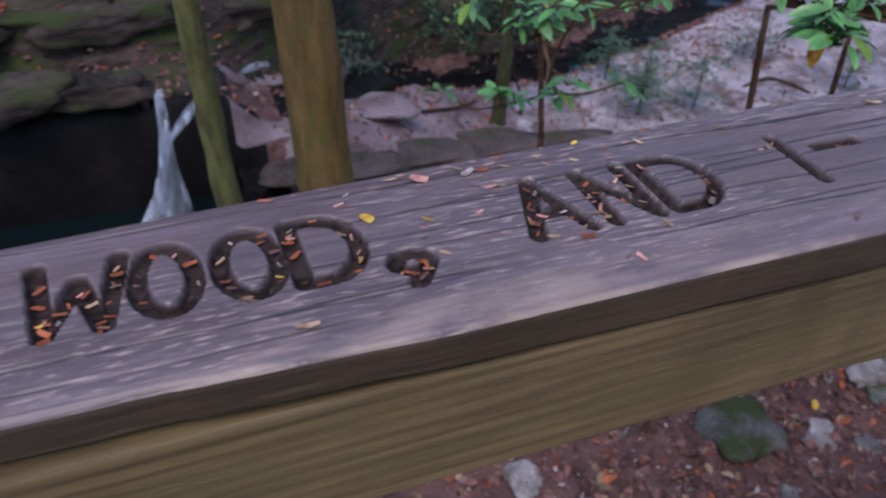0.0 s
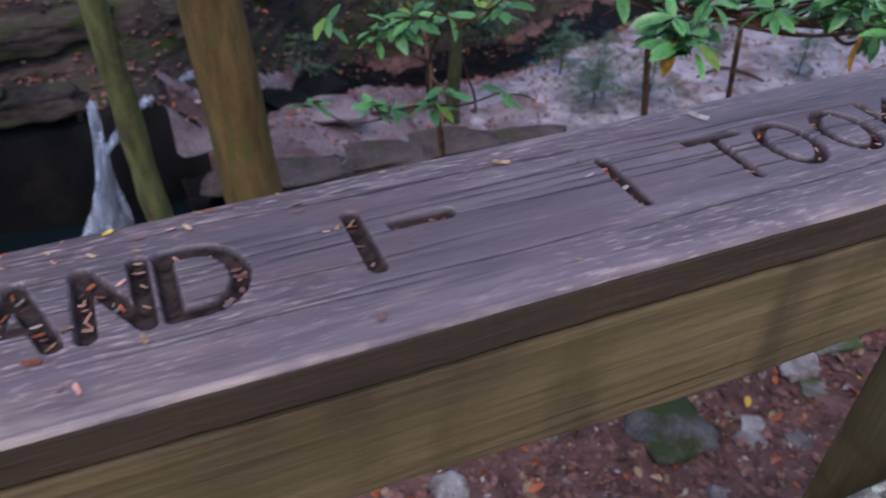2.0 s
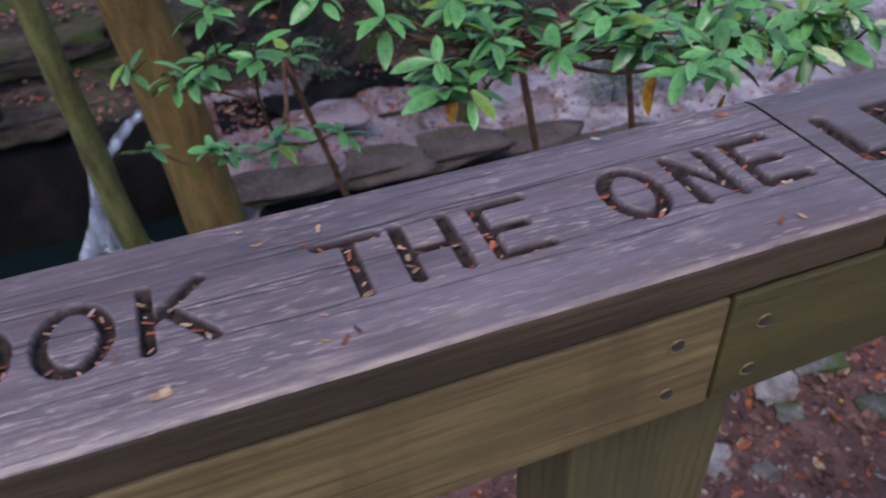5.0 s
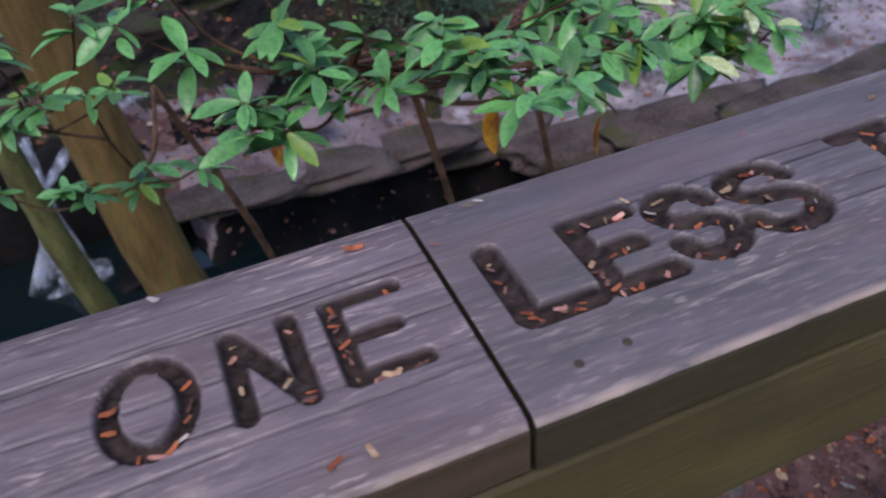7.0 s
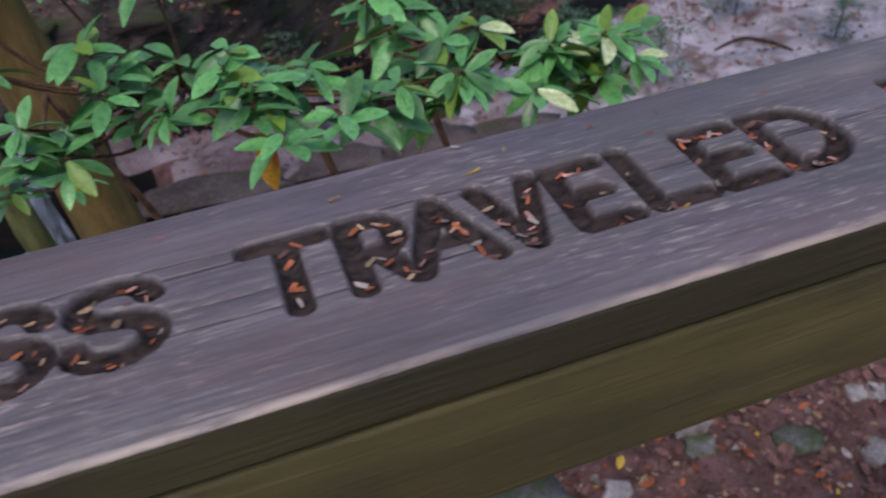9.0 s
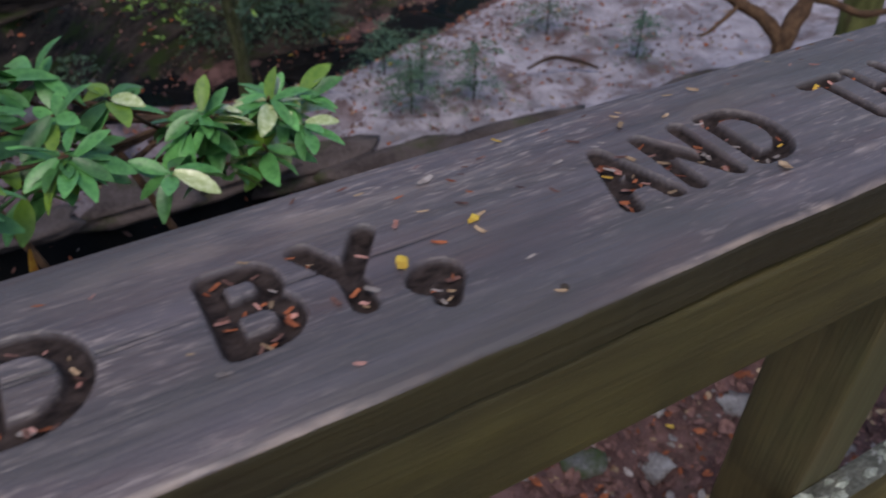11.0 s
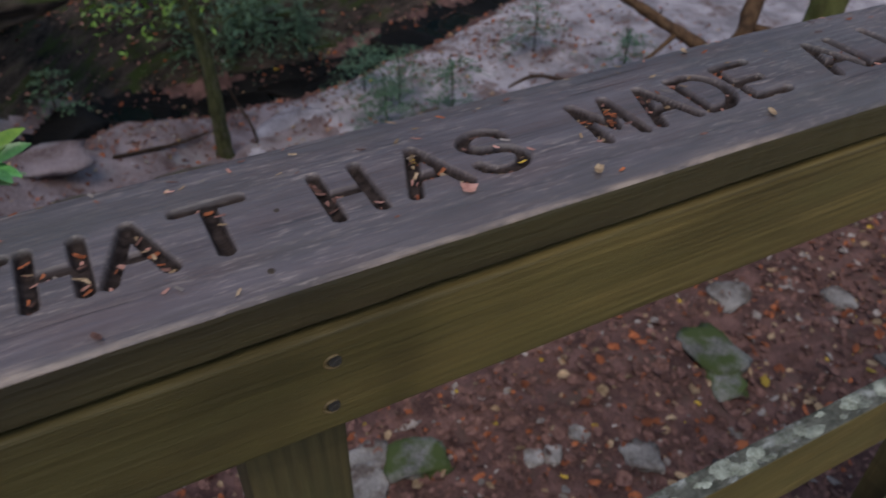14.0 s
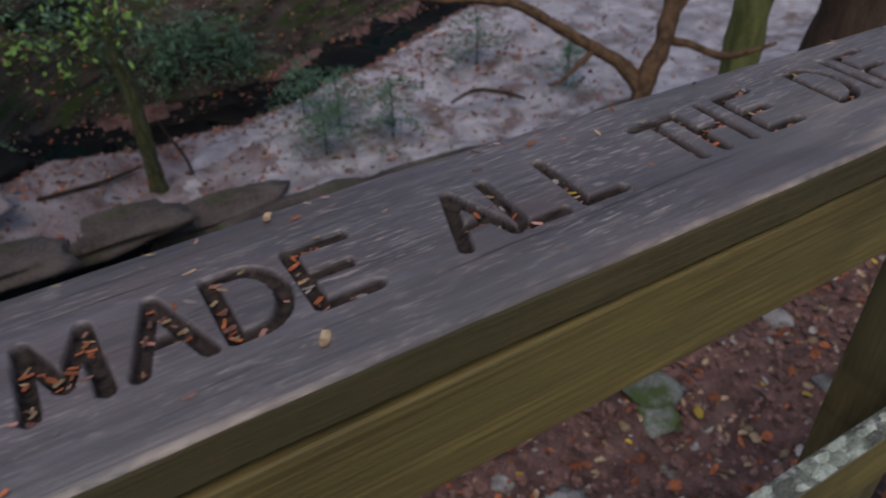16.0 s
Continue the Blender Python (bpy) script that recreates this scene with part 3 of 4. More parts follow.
def cap_board(x0, x1, step, seed, cracks):
    """A weathered cap plank with routed lettering, checks along the grain and worn edges."""
    rng = np.random.RandomState(seed)
    xs = np.linspace(x0, x1, int(round((x1 - x0) / step)) + 1)
    share = np.linspace(0, 1, 160 if step < 0.005 else 44)
    lo, hi = near_side(xs) + 0.004, far_side(xs) - 0.004
    X = np.repeat(xs[None], len(share), 0)
    Y = lo[None] + share[:, None] * (hi - lo)[None]
    depth = groove_depth(X, Y)
    grain = np.zeros_like(X)
    for k in range(14):
        f, a = rng.uniform(60, 900), rng.uniform(0, 6.28)
        grain += np.sin(Y * f + a + 0.8 * np.sin(X * rng.uniform(0.5, 4) + a)) / 14
    crack = np.zeros_like(X)
    for k in range(cracks):
        yc, c0, ln = rng.uniform(0.02, 0.16), rng.uniform(x0 - 0.5, x1), rng.uniform(0.3, 1.4) if seed == 21 else rng.uniform(0.1, 0.5)
        yy = yc + 0.0025 * np.sin(X * rng.uniform(3, 9) + k) + 0.0010 * np.sin(X * 37 + k)
        fade = smooth(0, 0.10, X - c0) * smooth(0, 0.10, c0 + ln - X) * smooth(-1.2, 0.4, lumps(X, X * 0 + k, 11, seed + k))
        crack = np.maximum(crack, fade * (1 - smooth(0.0004, 0.0013, np.abs(Y - yy))))
    plain = 1 - smooth(0.02, 0.3, depth)
    crack, grain = crack * (0.25 + 0.75 * plain), grain * plain
    wear = np.zeros_like(X)
    for wx, wy, rx, ry, much in WORN:
        wear = np.maximum(wear, much * np.exp(-((X - wx) / rx) ** 2 - ((Y - wy) / ry) ** 2))
    wear = wear * smooth(-0.8, 0.5, lumps(X, Y * 5, 13, seed + 4))
    # pale wear along the near edge, with the rim's highlight painted in
    wear = np.maximum(wear, 0.35 * (1 - smooth(0.0, 0.0028, Y - near_side(X) - 0.003)) * smooth(-1.1, 0.3, lumps(X, Y * 0, 9, seed + 7)))
    crown = 0.0012 * (2 * share - 1)[:, None] ** 2
    lip = 0.0022 * smooth(0.93, 1.0, share)[:, None] + 0.0010 * (1 - smooth(0.0, 0.06, share))[:, None]
    marks = 0.5 + 0.5 * np.sin(X * 700 + 3 * np.sin(Y * 160))
    Z = TOP - depth * (0.0088 + 0.0007 * marks) + 0.00022 * grain - 0.0012 * crack - crown - lip
    ny, nx = X.shape
    nick = 0.0007 * lumps(xs, xs * 0, 7, seed) + 0.0004 * lumps(xs, xs * 0, 31, seed + 1) - 0.0006 * np.clip(lumps(xs, xs * 0, 55, seed + 2), 0, 2)
    n0, f0, low = near_side(xs), far_side(xs), underside(xs)
    ring = []
    for side, y, z in ((0, 0.0020, -0.0030), (0, 0.0006, -0.0046), (0, 0.0, -0.0075), (0, 0.0, None), (0, 0.003, 0), (1, 0.003, 0), (1, 0.0, None), (1, 0.0, -0.0090), (1, 0.0010, -0.0060)):
        yy = f0 - y - nick if side else n0 + y - nick
        zz = low + 0.004 if z is None else low if z == 0 else TOP - 0.0012 + z + nick * 0.5
        ring.append(np.stack([xs, yy, zz], 1))
    top = np.stack([X, Y, Z], -1)
    rows_ = list(top[::-1]) + ring   # from the far edge to the near edge, down and round
    R = len(rows_)
    V = np.concatenate(rows_).reshape(R, nx, 3)
    ids = np.arange(R * nx).reshape(R, nx)
    nxt = np.roll(ids, -1, axis=0)
    F = np.stack([ids[:, :-1], nxt[:, :-1], nxt[:, 1:], ids[:, 1:]], -1).reshape(-1, 4).tolist()
    F += [ids[:, 0].tolist()[::-1], ids[:, -1].tolist()]
    me = bpy.data.meshes.new("cap_board")
    me.from_pydata(V.reshape(-1, 3).tolist(), [], F)
    me.materials.append(M_CAP if x1 < 0.1 else M_CAP_B)
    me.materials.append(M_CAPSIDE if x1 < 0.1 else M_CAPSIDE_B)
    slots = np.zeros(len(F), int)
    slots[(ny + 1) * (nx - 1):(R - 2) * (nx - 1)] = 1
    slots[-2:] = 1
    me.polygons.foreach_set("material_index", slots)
    col = np.zeros((R, nx, 4))
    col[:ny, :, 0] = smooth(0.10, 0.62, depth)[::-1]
    col[:ny, :, 1] = crack[::-1] * 0.92
    col[:ny, :, 2] = wear[::-1] * 0.8
    # worn rim, brightened in colour to paint the edge highlight
    rim = 1.1 * smooth(-1.2, 0.2, lumps(xs, xs * 0, 9, seed + 7))
    col[ny - 1, :, 2] = np.maximum(col[ny - 1, :, 2], 0.25 * rim)
    col[ny:ny + 2, :, 2] = np.maximum(col[ny - 1, :, 2], rim)
    col[..., 3] = 0
    # alpha marks where the painted sheen lies
    col[:ny, :, 3] = ((1 - smooth(0.012, 0.055, Y)) * (1 - smooth(0.02, 0.3, depth)))[::-1]
    a = me.color_attributes.new("carved", "FLOAT_COLOR", "POINT")
    a.data.foreach_set("color", col.reshape(-1))
    me.polygons.foreach_set("use_smooth", slots == 0)
    me.update()
    return new("handrail_cap", me)


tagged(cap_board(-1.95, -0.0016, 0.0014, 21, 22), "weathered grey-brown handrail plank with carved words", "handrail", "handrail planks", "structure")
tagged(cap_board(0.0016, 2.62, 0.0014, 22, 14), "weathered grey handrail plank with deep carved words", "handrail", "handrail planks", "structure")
tagged(cap_board(-3.60, -1.9545, 0.02, 23, 0), "weathered plain handrail plank", "handrail", "handrail planks", "structure")
tagged(cap_board(2.6245, 4.60, 0.02, 24, 0), "weathered plain handrail plank", "handrail", "handrail planks", "structure")

FZ0, FZ1 = 0.912, 1.024


def fascia(x0, x1, bolts, label):
    th = thing("side_rail", x0, 0.0030 if x1 < 0 else 0.0022, FZ0, label, "rail", "side rails")
    bm = beam(x1 - x0, 0.0375, FZ1 - FZ0, 0.003, 60, 0.0005, x0)
    for v in bm.verts:   # the top follows the handrail, the lower edge droops along its length
        t = v.co.z / (FZ1 - FZ0)
        top = float(underside(x0 + v.co.x)) - 0.0050
        low = float(np.interp(x0 + v.co.x, (-1.3, -1.0, -0.75, -0.15, 0.3), (0.932, 0.922, 0.903, 0.906, 0.922)))
        v.co.z = low + t * (top - low) - FZ0
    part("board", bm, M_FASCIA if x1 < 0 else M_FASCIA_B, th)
    for bx, bz in bolts:   # countersunk: a dark head, with a raised pale ridge added for its lit rim
        head = bmesh.new()
        bmesh.ops.create_cone(head, cap_ends=True, segments=12, radius1=0.0062, radius2=0.0050, depth=0.003)
        bmesh.ops.rotate(head, matrix=Matrix.Rotation(radians(90), 3, "X"), verts=head.verts)
        b = part("bolt_head", head, M_IRON, th, "dark sunken bolt head")
        b.location = (bx - x0, 0.0003, bz - FZ0)
        v, f = tube([(0.0078 * math.cos(a * 0.524), -0.0004, 0.0060 * math.sin(a * 0.524)) for a in range(2, 11)], [0.0006, 0.0012, 0.0016, 0.0012, 0.0010, 0.0016, 0.0014, 0.0010, 0.0005], 6, 0.4, bx)
        part("lit_rim", mesh_of("lit_rim", v, f, M_FASCIA), None, th).location = (bx - x0, 0.0, bz - FZ0)
    return th


fascia(-3.60, -0.1315, [(-0.172, 0.990), (-0.173, 0.936), (-1.79, 0.97), (-1.79, 0.93)], "golden treated pine side rail under the handrail")
fascia(-0.1285, 2.52, [(-0.095, 0.988), (-0.097, 0.935), (1.461, 0.994), (1.456, 0.948)], "olive treated pine side rail under the handrail")
fascia(2.523, 4.60, [(2.80, 0.974), (2.80, 0.93)], "olive treated pine side rail under the handrail")


def post(x, w, depth=0.108):
    z0 = -0.35
    th = thing("railing_post", x, 0.0425, z0, "square olive treated timber post under the handrail", "post", "railing posts")
    part("post_shaft", beam(w, depth, FZ1 - z0, 0.005, 14, 0.0010, x), M_POST, th)
    return th


post(-1.85, 0.09), post(-0.227, 0.165), post(1.387, 0.089), post(2.775, 0.089), post(-3.4, 0.089), post(4.2, 0.089)


def low_rail(x0, x1):
    th = thing("lower_rail", x0, 0.0042, 0.345, "grey lichened timber lower rail between posts", "rail", "lower rails")
    b = part("board", beam(x1 - x0, 0.038, 0.135, 0.004, 20, 0.0012, x0), M_FASCIA_B, th, "olive timber with grey lichen on its top")
    b.data.materials.append(M_LICHEN)
    b.data.polygons.foreach_set("material_index", [1 if f.normal.z > 0.5 else 0 for f in b.data.polygons])
    rng, pile = random.Random(int(x1 * 100)), Pile()
    for _ in range(int((x1 - x0) * 55)):   # crusts of lichen, domed and lobed
        cx, cy, r = rng.uniform(0.05, x1 - x0 - 0.05), rng.uniform(0.006, 0.032), rng.uniform(0.004, 0.013)
        v = [(cx, cy, 0.1378)] + [(cx + 1.8 * r * math.cos(a * 0.571) * rng.uniform(0.6, 1.2), min(0.0365, max(0.0015, cy + r * math.sin(a * 0.571) * rng.uniform(0.6, 1.2))), 0.1352) for a in range(11)]
        pile.add(v, [(0, 1 + a, 1 + (a + 1) % 11) for a in range(11)])
    tagged(part("lichen_crust", pile.mesh("lichen_crust", [M_CRUST]), None, th, "pale grey-green lichen crusts"), kind="stuff")


low_rail(-3.60, -0.132), low_rail(-0.128, 4.60)

# the walkway under the walker
deck = thing("walkway", 0, -0.8, 0, "weathered timber boardwalk beside the railing", "walkway", kind="structure")
plank = None
for i in range(60):
    if plank is None:
        plank = bpy.data.meshes.new("deck_plank")
        bm = beam(0.135, 1.55, 0.036, 0.004)
        bm.to_mesh(plank)
        bm.free()
        plank.materials.append(M_POST)
    p = new("deck_plank", plank)
    p.parent = deck
    p.location = (-3.8 + i * 0.142, -0.72, -0.036)
for y in (-0.6, 0.76):
    part("joist", beam(8.6, 0.05, 0.20, 0.003), M_POST, deck).location = (-3.85, y, -0.237)
for x in (-3.4, -1.85, -0.2, 1.4, 2.8, 4.2):
    for y in (-0.6, 0.72):
        z = ground_z(x, y - 0.8)
        part("pile", beam(0.12, 0.12, -0.237 - z + 0.25, 0.005), M_POST, deck).location = (x, y - 0.05, z - 0.25)


# ---- rocks, ledges and the fall ----
def stone(x, y, r, seed, flat=0.5, material=None, label="pale weathered stone on the forest floor", name="stone", group="stones on the forest floor", deep=0.25, z=None, sx=1.0, sy=1.0, turn=0.0, sub=3):
    me = bpy.data.meshes.new(name)
    bm = boulder(r * sx, r * sy, r * flat, seed, 0.35, sub)
    bm.to_mesh(me)
    bm.free()
    me.materials.append(material or M_STONE)
    ob = tagged(new(name, me), label, "rock" if name != "stone" else "stone", group)
    k = float(spread(x, y))
    px, py, pz = spot(x, y, ground_z(x, y) if z is None else z)
    ob.matrix_basis = pose(px, py, pz - k * r * flat * deep, 0, 0, turn) @ Matrix.Diagonal((k, k, k, 1))
    return ob


MOSSY = "green mossy stone on the forest floor"
PALE = "pale lichened stone among fallen leaves"
for i, (x, y, r, mossy) in enumerate([
        (1.05, 1.50, 0.20, 1), (2.01, 1.64, 0.13, 0), (-0.14, 1.62, 0.10, 0), (1.42, 1.33, 0.07, 0), (2.09, 1.80, 0.10, 0),
        (1.48, 1.40, 0.07, 0), (1.62, 1.22, 0.06, 0), (2.36, 1.33, 0.10, 1), (2.67, 1.16, 0.08, 0), (2.79, 1.44, 0.05, 0),
        (3.07, 1.45, 0.05, 0), (3.28, 1.22, 0.09, 0), (3.56, 0.94, 0.10, 0), (4.00, 1.41, 0.12, 1)]):
    stone(x, y, r, i * 3.7, 0.36, M_STONE if mossy else M_STONE_BARE, MOSSY if mossy else PALE, sx=1.25, turn=i * 47)
for i, (x, y, r, mossy) in enumerate([
        (4.09, 1.60, 0.17, 1), (2.28, 1.69, 0.13, 1), (2.89, 1.42, 0.05, 0), (3.31, 1.25, 0.07, 0), (3.52, 0.80, 0.07, 0),
        (4.85, 1.08, 0.06, 0), (1.95, 1.46, 0.07, 1), (0.99, 1.10, 0.06, 0), (0.45, 1.75, 0.06, 0), (4.5, 1.9, 0.12, 0), (5.1, 1.6, 0.10, 0)]):
    stone(x, y, r, 60 + i * 2.3, 0.34, M_STONE if mossy else M_STONE_BARE, MOSSY if mossy else PALE, sy=1.3, turn=i * 71)

# ledges along the slab's front, over a dark hollow
for i, (x, w) in enumerate([(-0.05, 0.55), (0.75, 0.60), (1.65, 0.62), (2.55, 0.60), (3.5, 0.65), (4.5, 0.7), (5.5, 0.7), (6.5, 0.7)]):
    y = float(slab_edge(x))
    stone(x, y + 0.02, w, i * 5.1 + 2, 0.16, M_LEDGE, "brown rock ledge overhanging a dark hollow", "rock_ledge", "rock ledges", z=-2.46, deep=0.0, sx=1.35, sy=0.50, turn=(i * 37) % 11 - 5)
# terraces on the slab
for i, (x, y, w) in enumerate([(0.6, 6.6, 0.6), (3.2, 6.25, 0.5)]):
    stone(x, y, w, i * 4.3 + 9, 0.12, M_LITTERROCK if x < 3 else M_PALE, "flat pale rock slab strewn with leaves", "rock_slab", "rock slabs", deep=0.55, sy=0.55, turn=i * 29 % 31)
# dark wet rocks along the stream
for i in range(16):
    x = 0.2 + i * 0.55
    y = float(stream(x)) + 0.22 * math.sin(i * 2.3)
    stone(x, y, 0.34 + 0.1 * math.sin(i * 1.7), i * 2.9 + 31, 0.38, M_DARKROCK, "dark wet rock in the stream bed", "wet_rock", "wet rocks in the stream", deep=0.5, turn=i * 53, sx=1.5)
# mossy ledges of the far bank and over the pool
for i, (x, y, w, z) in enumerate([(-4.0, 6.55, 0.95, -1.88), (-2.9, 6.50, 0.85, -1.84), (-1.98, 6.50, 0.58, -1.84), (-3.4, 7.6, 0.9, -1.72), (-1.9, 7.7, 0.9, -1.66), (-0.7, 8.0, 0.8, -1.8), (0.5, 8.6, 0.9, -1.7), (1.7, 9.2, 0.9, -1.65), (3.0, 9.7, 1.0, -1.6), (4.4, 10.4, 1.0, -1.5)]):
    stone(x, y, w, i * 6.1 + 4, 0.26, M_MOSSROCK, "mossy layered rock ledge on the far bank", "rock_ledge", "rock ledges", z=z, deep=0.3, sy=0.5, turn=i * 23 % 21 - 6, sub=4)
# the cliff round the pool, the overhang's shade put into its near-black colour
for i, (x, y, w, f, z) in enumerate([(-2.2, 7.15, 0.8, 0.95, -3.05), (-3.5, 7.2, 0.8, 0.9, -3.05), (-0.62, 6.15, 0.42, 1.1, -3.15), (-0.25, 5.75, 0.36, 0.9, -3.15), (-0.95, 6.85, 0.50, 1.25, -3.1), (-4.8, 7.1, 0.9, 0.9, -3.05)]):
    stone(x, y, w, i * 7.7 + 1, f, M_DARKROCK, "wet rock wall beside the plunge pool, coloured dark for shade", "cliff_rock", "rocks round the pool", z=z, deep=0.1, sy=0.7, turn=i * 41, sub=4)
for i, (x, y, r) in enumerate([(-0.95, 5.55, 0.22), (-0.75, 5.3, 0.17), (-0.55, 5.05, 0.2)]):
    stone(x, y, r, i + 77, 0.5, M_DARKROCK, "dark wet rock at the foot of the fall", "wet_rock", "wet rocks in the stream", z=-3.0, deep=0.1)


def ribbon(points, widths, seed):
    """A strand of white water: a thick, ragged strip through the points."""
    v, f = tube(points, widths, 14, 0.25, seed)
    return v, f


fall = thing("waterfall", -1.36, 5.9, -2.92, "white waterfall dropping into a dark pool", "waterfall")
drop = fall.location
rng = random.Random(6)
for k in range(11):
    dx, dy, w = max(-0.075, min(0.075, rng.gauss(0, 0.036))), rng.uniform(-0.04, 0.04), rng.uniform(0.6, 1.2)
    pts = [(-1.41 + dx * 0.5, 6.14 + dy, -1.72), (-1.425 + dx * 0.7, 6.03 + dy, -2.0), (-1.45 + dx * 1.0, 5.96 + dy, -2.30), (-1.48 + dx * 2.0, 5.92 + dy, -2.60), (-1.56 + dx * 4.0, 5.86 + dy * 3, -2.97)]
    v, f = ribbon([Vector(p) - drop for p in pts], [0.009 * w, 0.011 * w, 0.018 * w, 0.032 * w, 0.058 * w], k * 1.3)
    part("strand", mesh_of("strand", v, f, M_FOAM), M_FOAM, fall)
for pts, wd in (([(-0.92, 6.36, -1.86), (-1.08, 6.26, -1.90), (-1.22, 6.14, -1.98), (-1.42, 6.03, -2.16)], [0.02, 0.04, 0.04, 0.03]),
                ([(-0.98, 6.40, -1.86), (-1.12, 6.24, -1.95), (-1.38, 6.05, -2.12)], [0.02, 0.035, 0.03]),
                ([(-0.40, 6.60, -1.80), (-0.52, 6.56, -1.79), (-0.66, 6.50, -1.80)], [0.02, 0.04, 0.02])):
    v, f = ribbon([Vector(p) - drop for p in pts], wd, len(pts))
    part("strand", mesh_of("strand", v, f, M_FOAM), M_FOAM, fall)
foam = boulder(0.30, 0.20, 0.045, 5.5, 0.7, 3)
part("foam", foam, M_FOAM, fall, "white foam at the foot of the fall").location = (-0.02, -0.12, -0.02)


# ---- trees ----
def crown(parent, centre, spread, count, seed, size=0.10, material=None):
    rng = random.Random(seed)
    pile = Pile()
    for _ in range(count):
        d = Vector((rng.gauss(0, 1), rng.gauss(0, 1), rng.gauss(0, 0.6)))
        p = Vector(centre) + d * spread * (0.35 + 0.4 * rng.random())
        v, f = leaf_blade(size * rng.uniform(0.7, 1.3), size * 0.45, rows=2)
        pile.add(placed(v, pose(*p, rng.uniform(-60, 60), rng.uniform(-60, 60), rng.uniform(0, 360))), f)
    return part("crown", pile.mesh("crown", [material or M_BLUEGREEN]), None, parent)


def tree(name, foot, lean, radius, tall, material, label, seed, limbs=5, crown_at=6.5, group="trees by the stream", category="tree", sprigs=()):
    x, y, z = foot
    th = thing(name, x, y, z, label, category, group)
    pts = [(0, 0, -0.2), (lean[0] * 0.3, lean[1] * 0.3, 0.3)]
    rad = [radius * 1.45, radius * 1.08]
    for i in range(1, 7):
        h = tall * i / 6
        pts.append((lean[0] * h + 0.03 * math.sin(i * 1.9 + seed), lean[1] * h + 0.03 * math.cos(i * 2.3 + seed), h))
        rad.append(radius * (1 - 0.55 * i / 6))
    v, f = tube(pts, rad, 20, 0.22, seed)
    part("trunk", mesh_of("trunk", v, f, material), None, th)
    rng = random.Random(seed)
    for i in range(limbs):
        h = crown_at + (tall - crown_at) * i / max(1, limbs)
        a = rng.uniform(0, 6.28)
        b = Vector((lean[0] * h, lean[1] * h, h))
        e = b + Vector((math.cos(a), math.sin(a), 0.55)) * tall * 0.16
        v, f = tube([b, (b + e) / 2 + Vector((0, 0, 0.1)), e], [radius * 0.35, radius * 0.25, radius * 0.08], 8, 0.2, i)
        part("limb", mesh_of("limb", v, f, material), None, th)
        crown(th, e, tall * 0.09, 260, seed * 31 + i)
    for i, c in enumerate(sprigs):   # low leafy side shoots
        b = Vector((lean[0] * c[2], lean[1] * c[2], c[2] - 0.25))
        v, f = tube([b, b.lerp(Vector(c), 0.5) + Vector((0, 0, 0.06)), c], [radius * 0.2, radius * 0.14, 0.004], 7, 0.2, i)
        part("limb", mesh_of("limb", v, f, material), None, th)
        crown(th, c, 0.40, 95, seed * 17 + i, 0.085, M_LEAF_LIME if i % 2 else M_BLUEGREEN)
    return th


tree("tree", (-0.98, 4.3, -2.95), (-0.080, 0.0), 0.092, 8.5, M_BARK_MOSS, "slender moss-green tree trunk beside the pool", 3)
tree("tree", (-0.42, 3.75, -2.85), (-0.085, 0.0), 0.188, 10.5, M_BARK, "stout brown-barked tree trunk beside the pool", 5, limbs=6, crown_at=8.0)
tree("tree", spot(2.38, 5.92, ground_z(2.38, 5.92)), (-0.004, 0.01), 0.085, 6.0, M_BARK_SAP, "thin mossy sapling on the rock slab", 7, limbs=4, crown_at=3.8, sprigs=((-0.5, 0.1, 2.05), (-0.15, -0.2, 2.1), (0.25, 0.1, 1.85), (0.05, 0.2, 2.35), (0.55, 0.3, 1.6), (-0.75, 0.2, 1.75)))
tree("tree", (-1.2, 8.4, ground_z(-1.2, 8.4)), (-0.22, 0.0), 0.045, 4.0, M_BARK_MOSS, "thin pale sapling on the far bank", 9, limbs=3, crown_at=3.0)
tree("tree", (6.35, 3.15, ground_z(6.35, 3.15)), (0.0, 0.02), 0.14, 8.0, M_BARK_MOSS, "green-grey tree trunk at the stream bank", 11, crown_at=6.0)
tree("tree", (6.95, 2.85, ground_z(6.95, 2.85)), (0.01, 0.0), 0.26, 9.0, M_DARKBARK, "thick dark brown tree trunk at the stream bank", 13, crown_at=6.5)

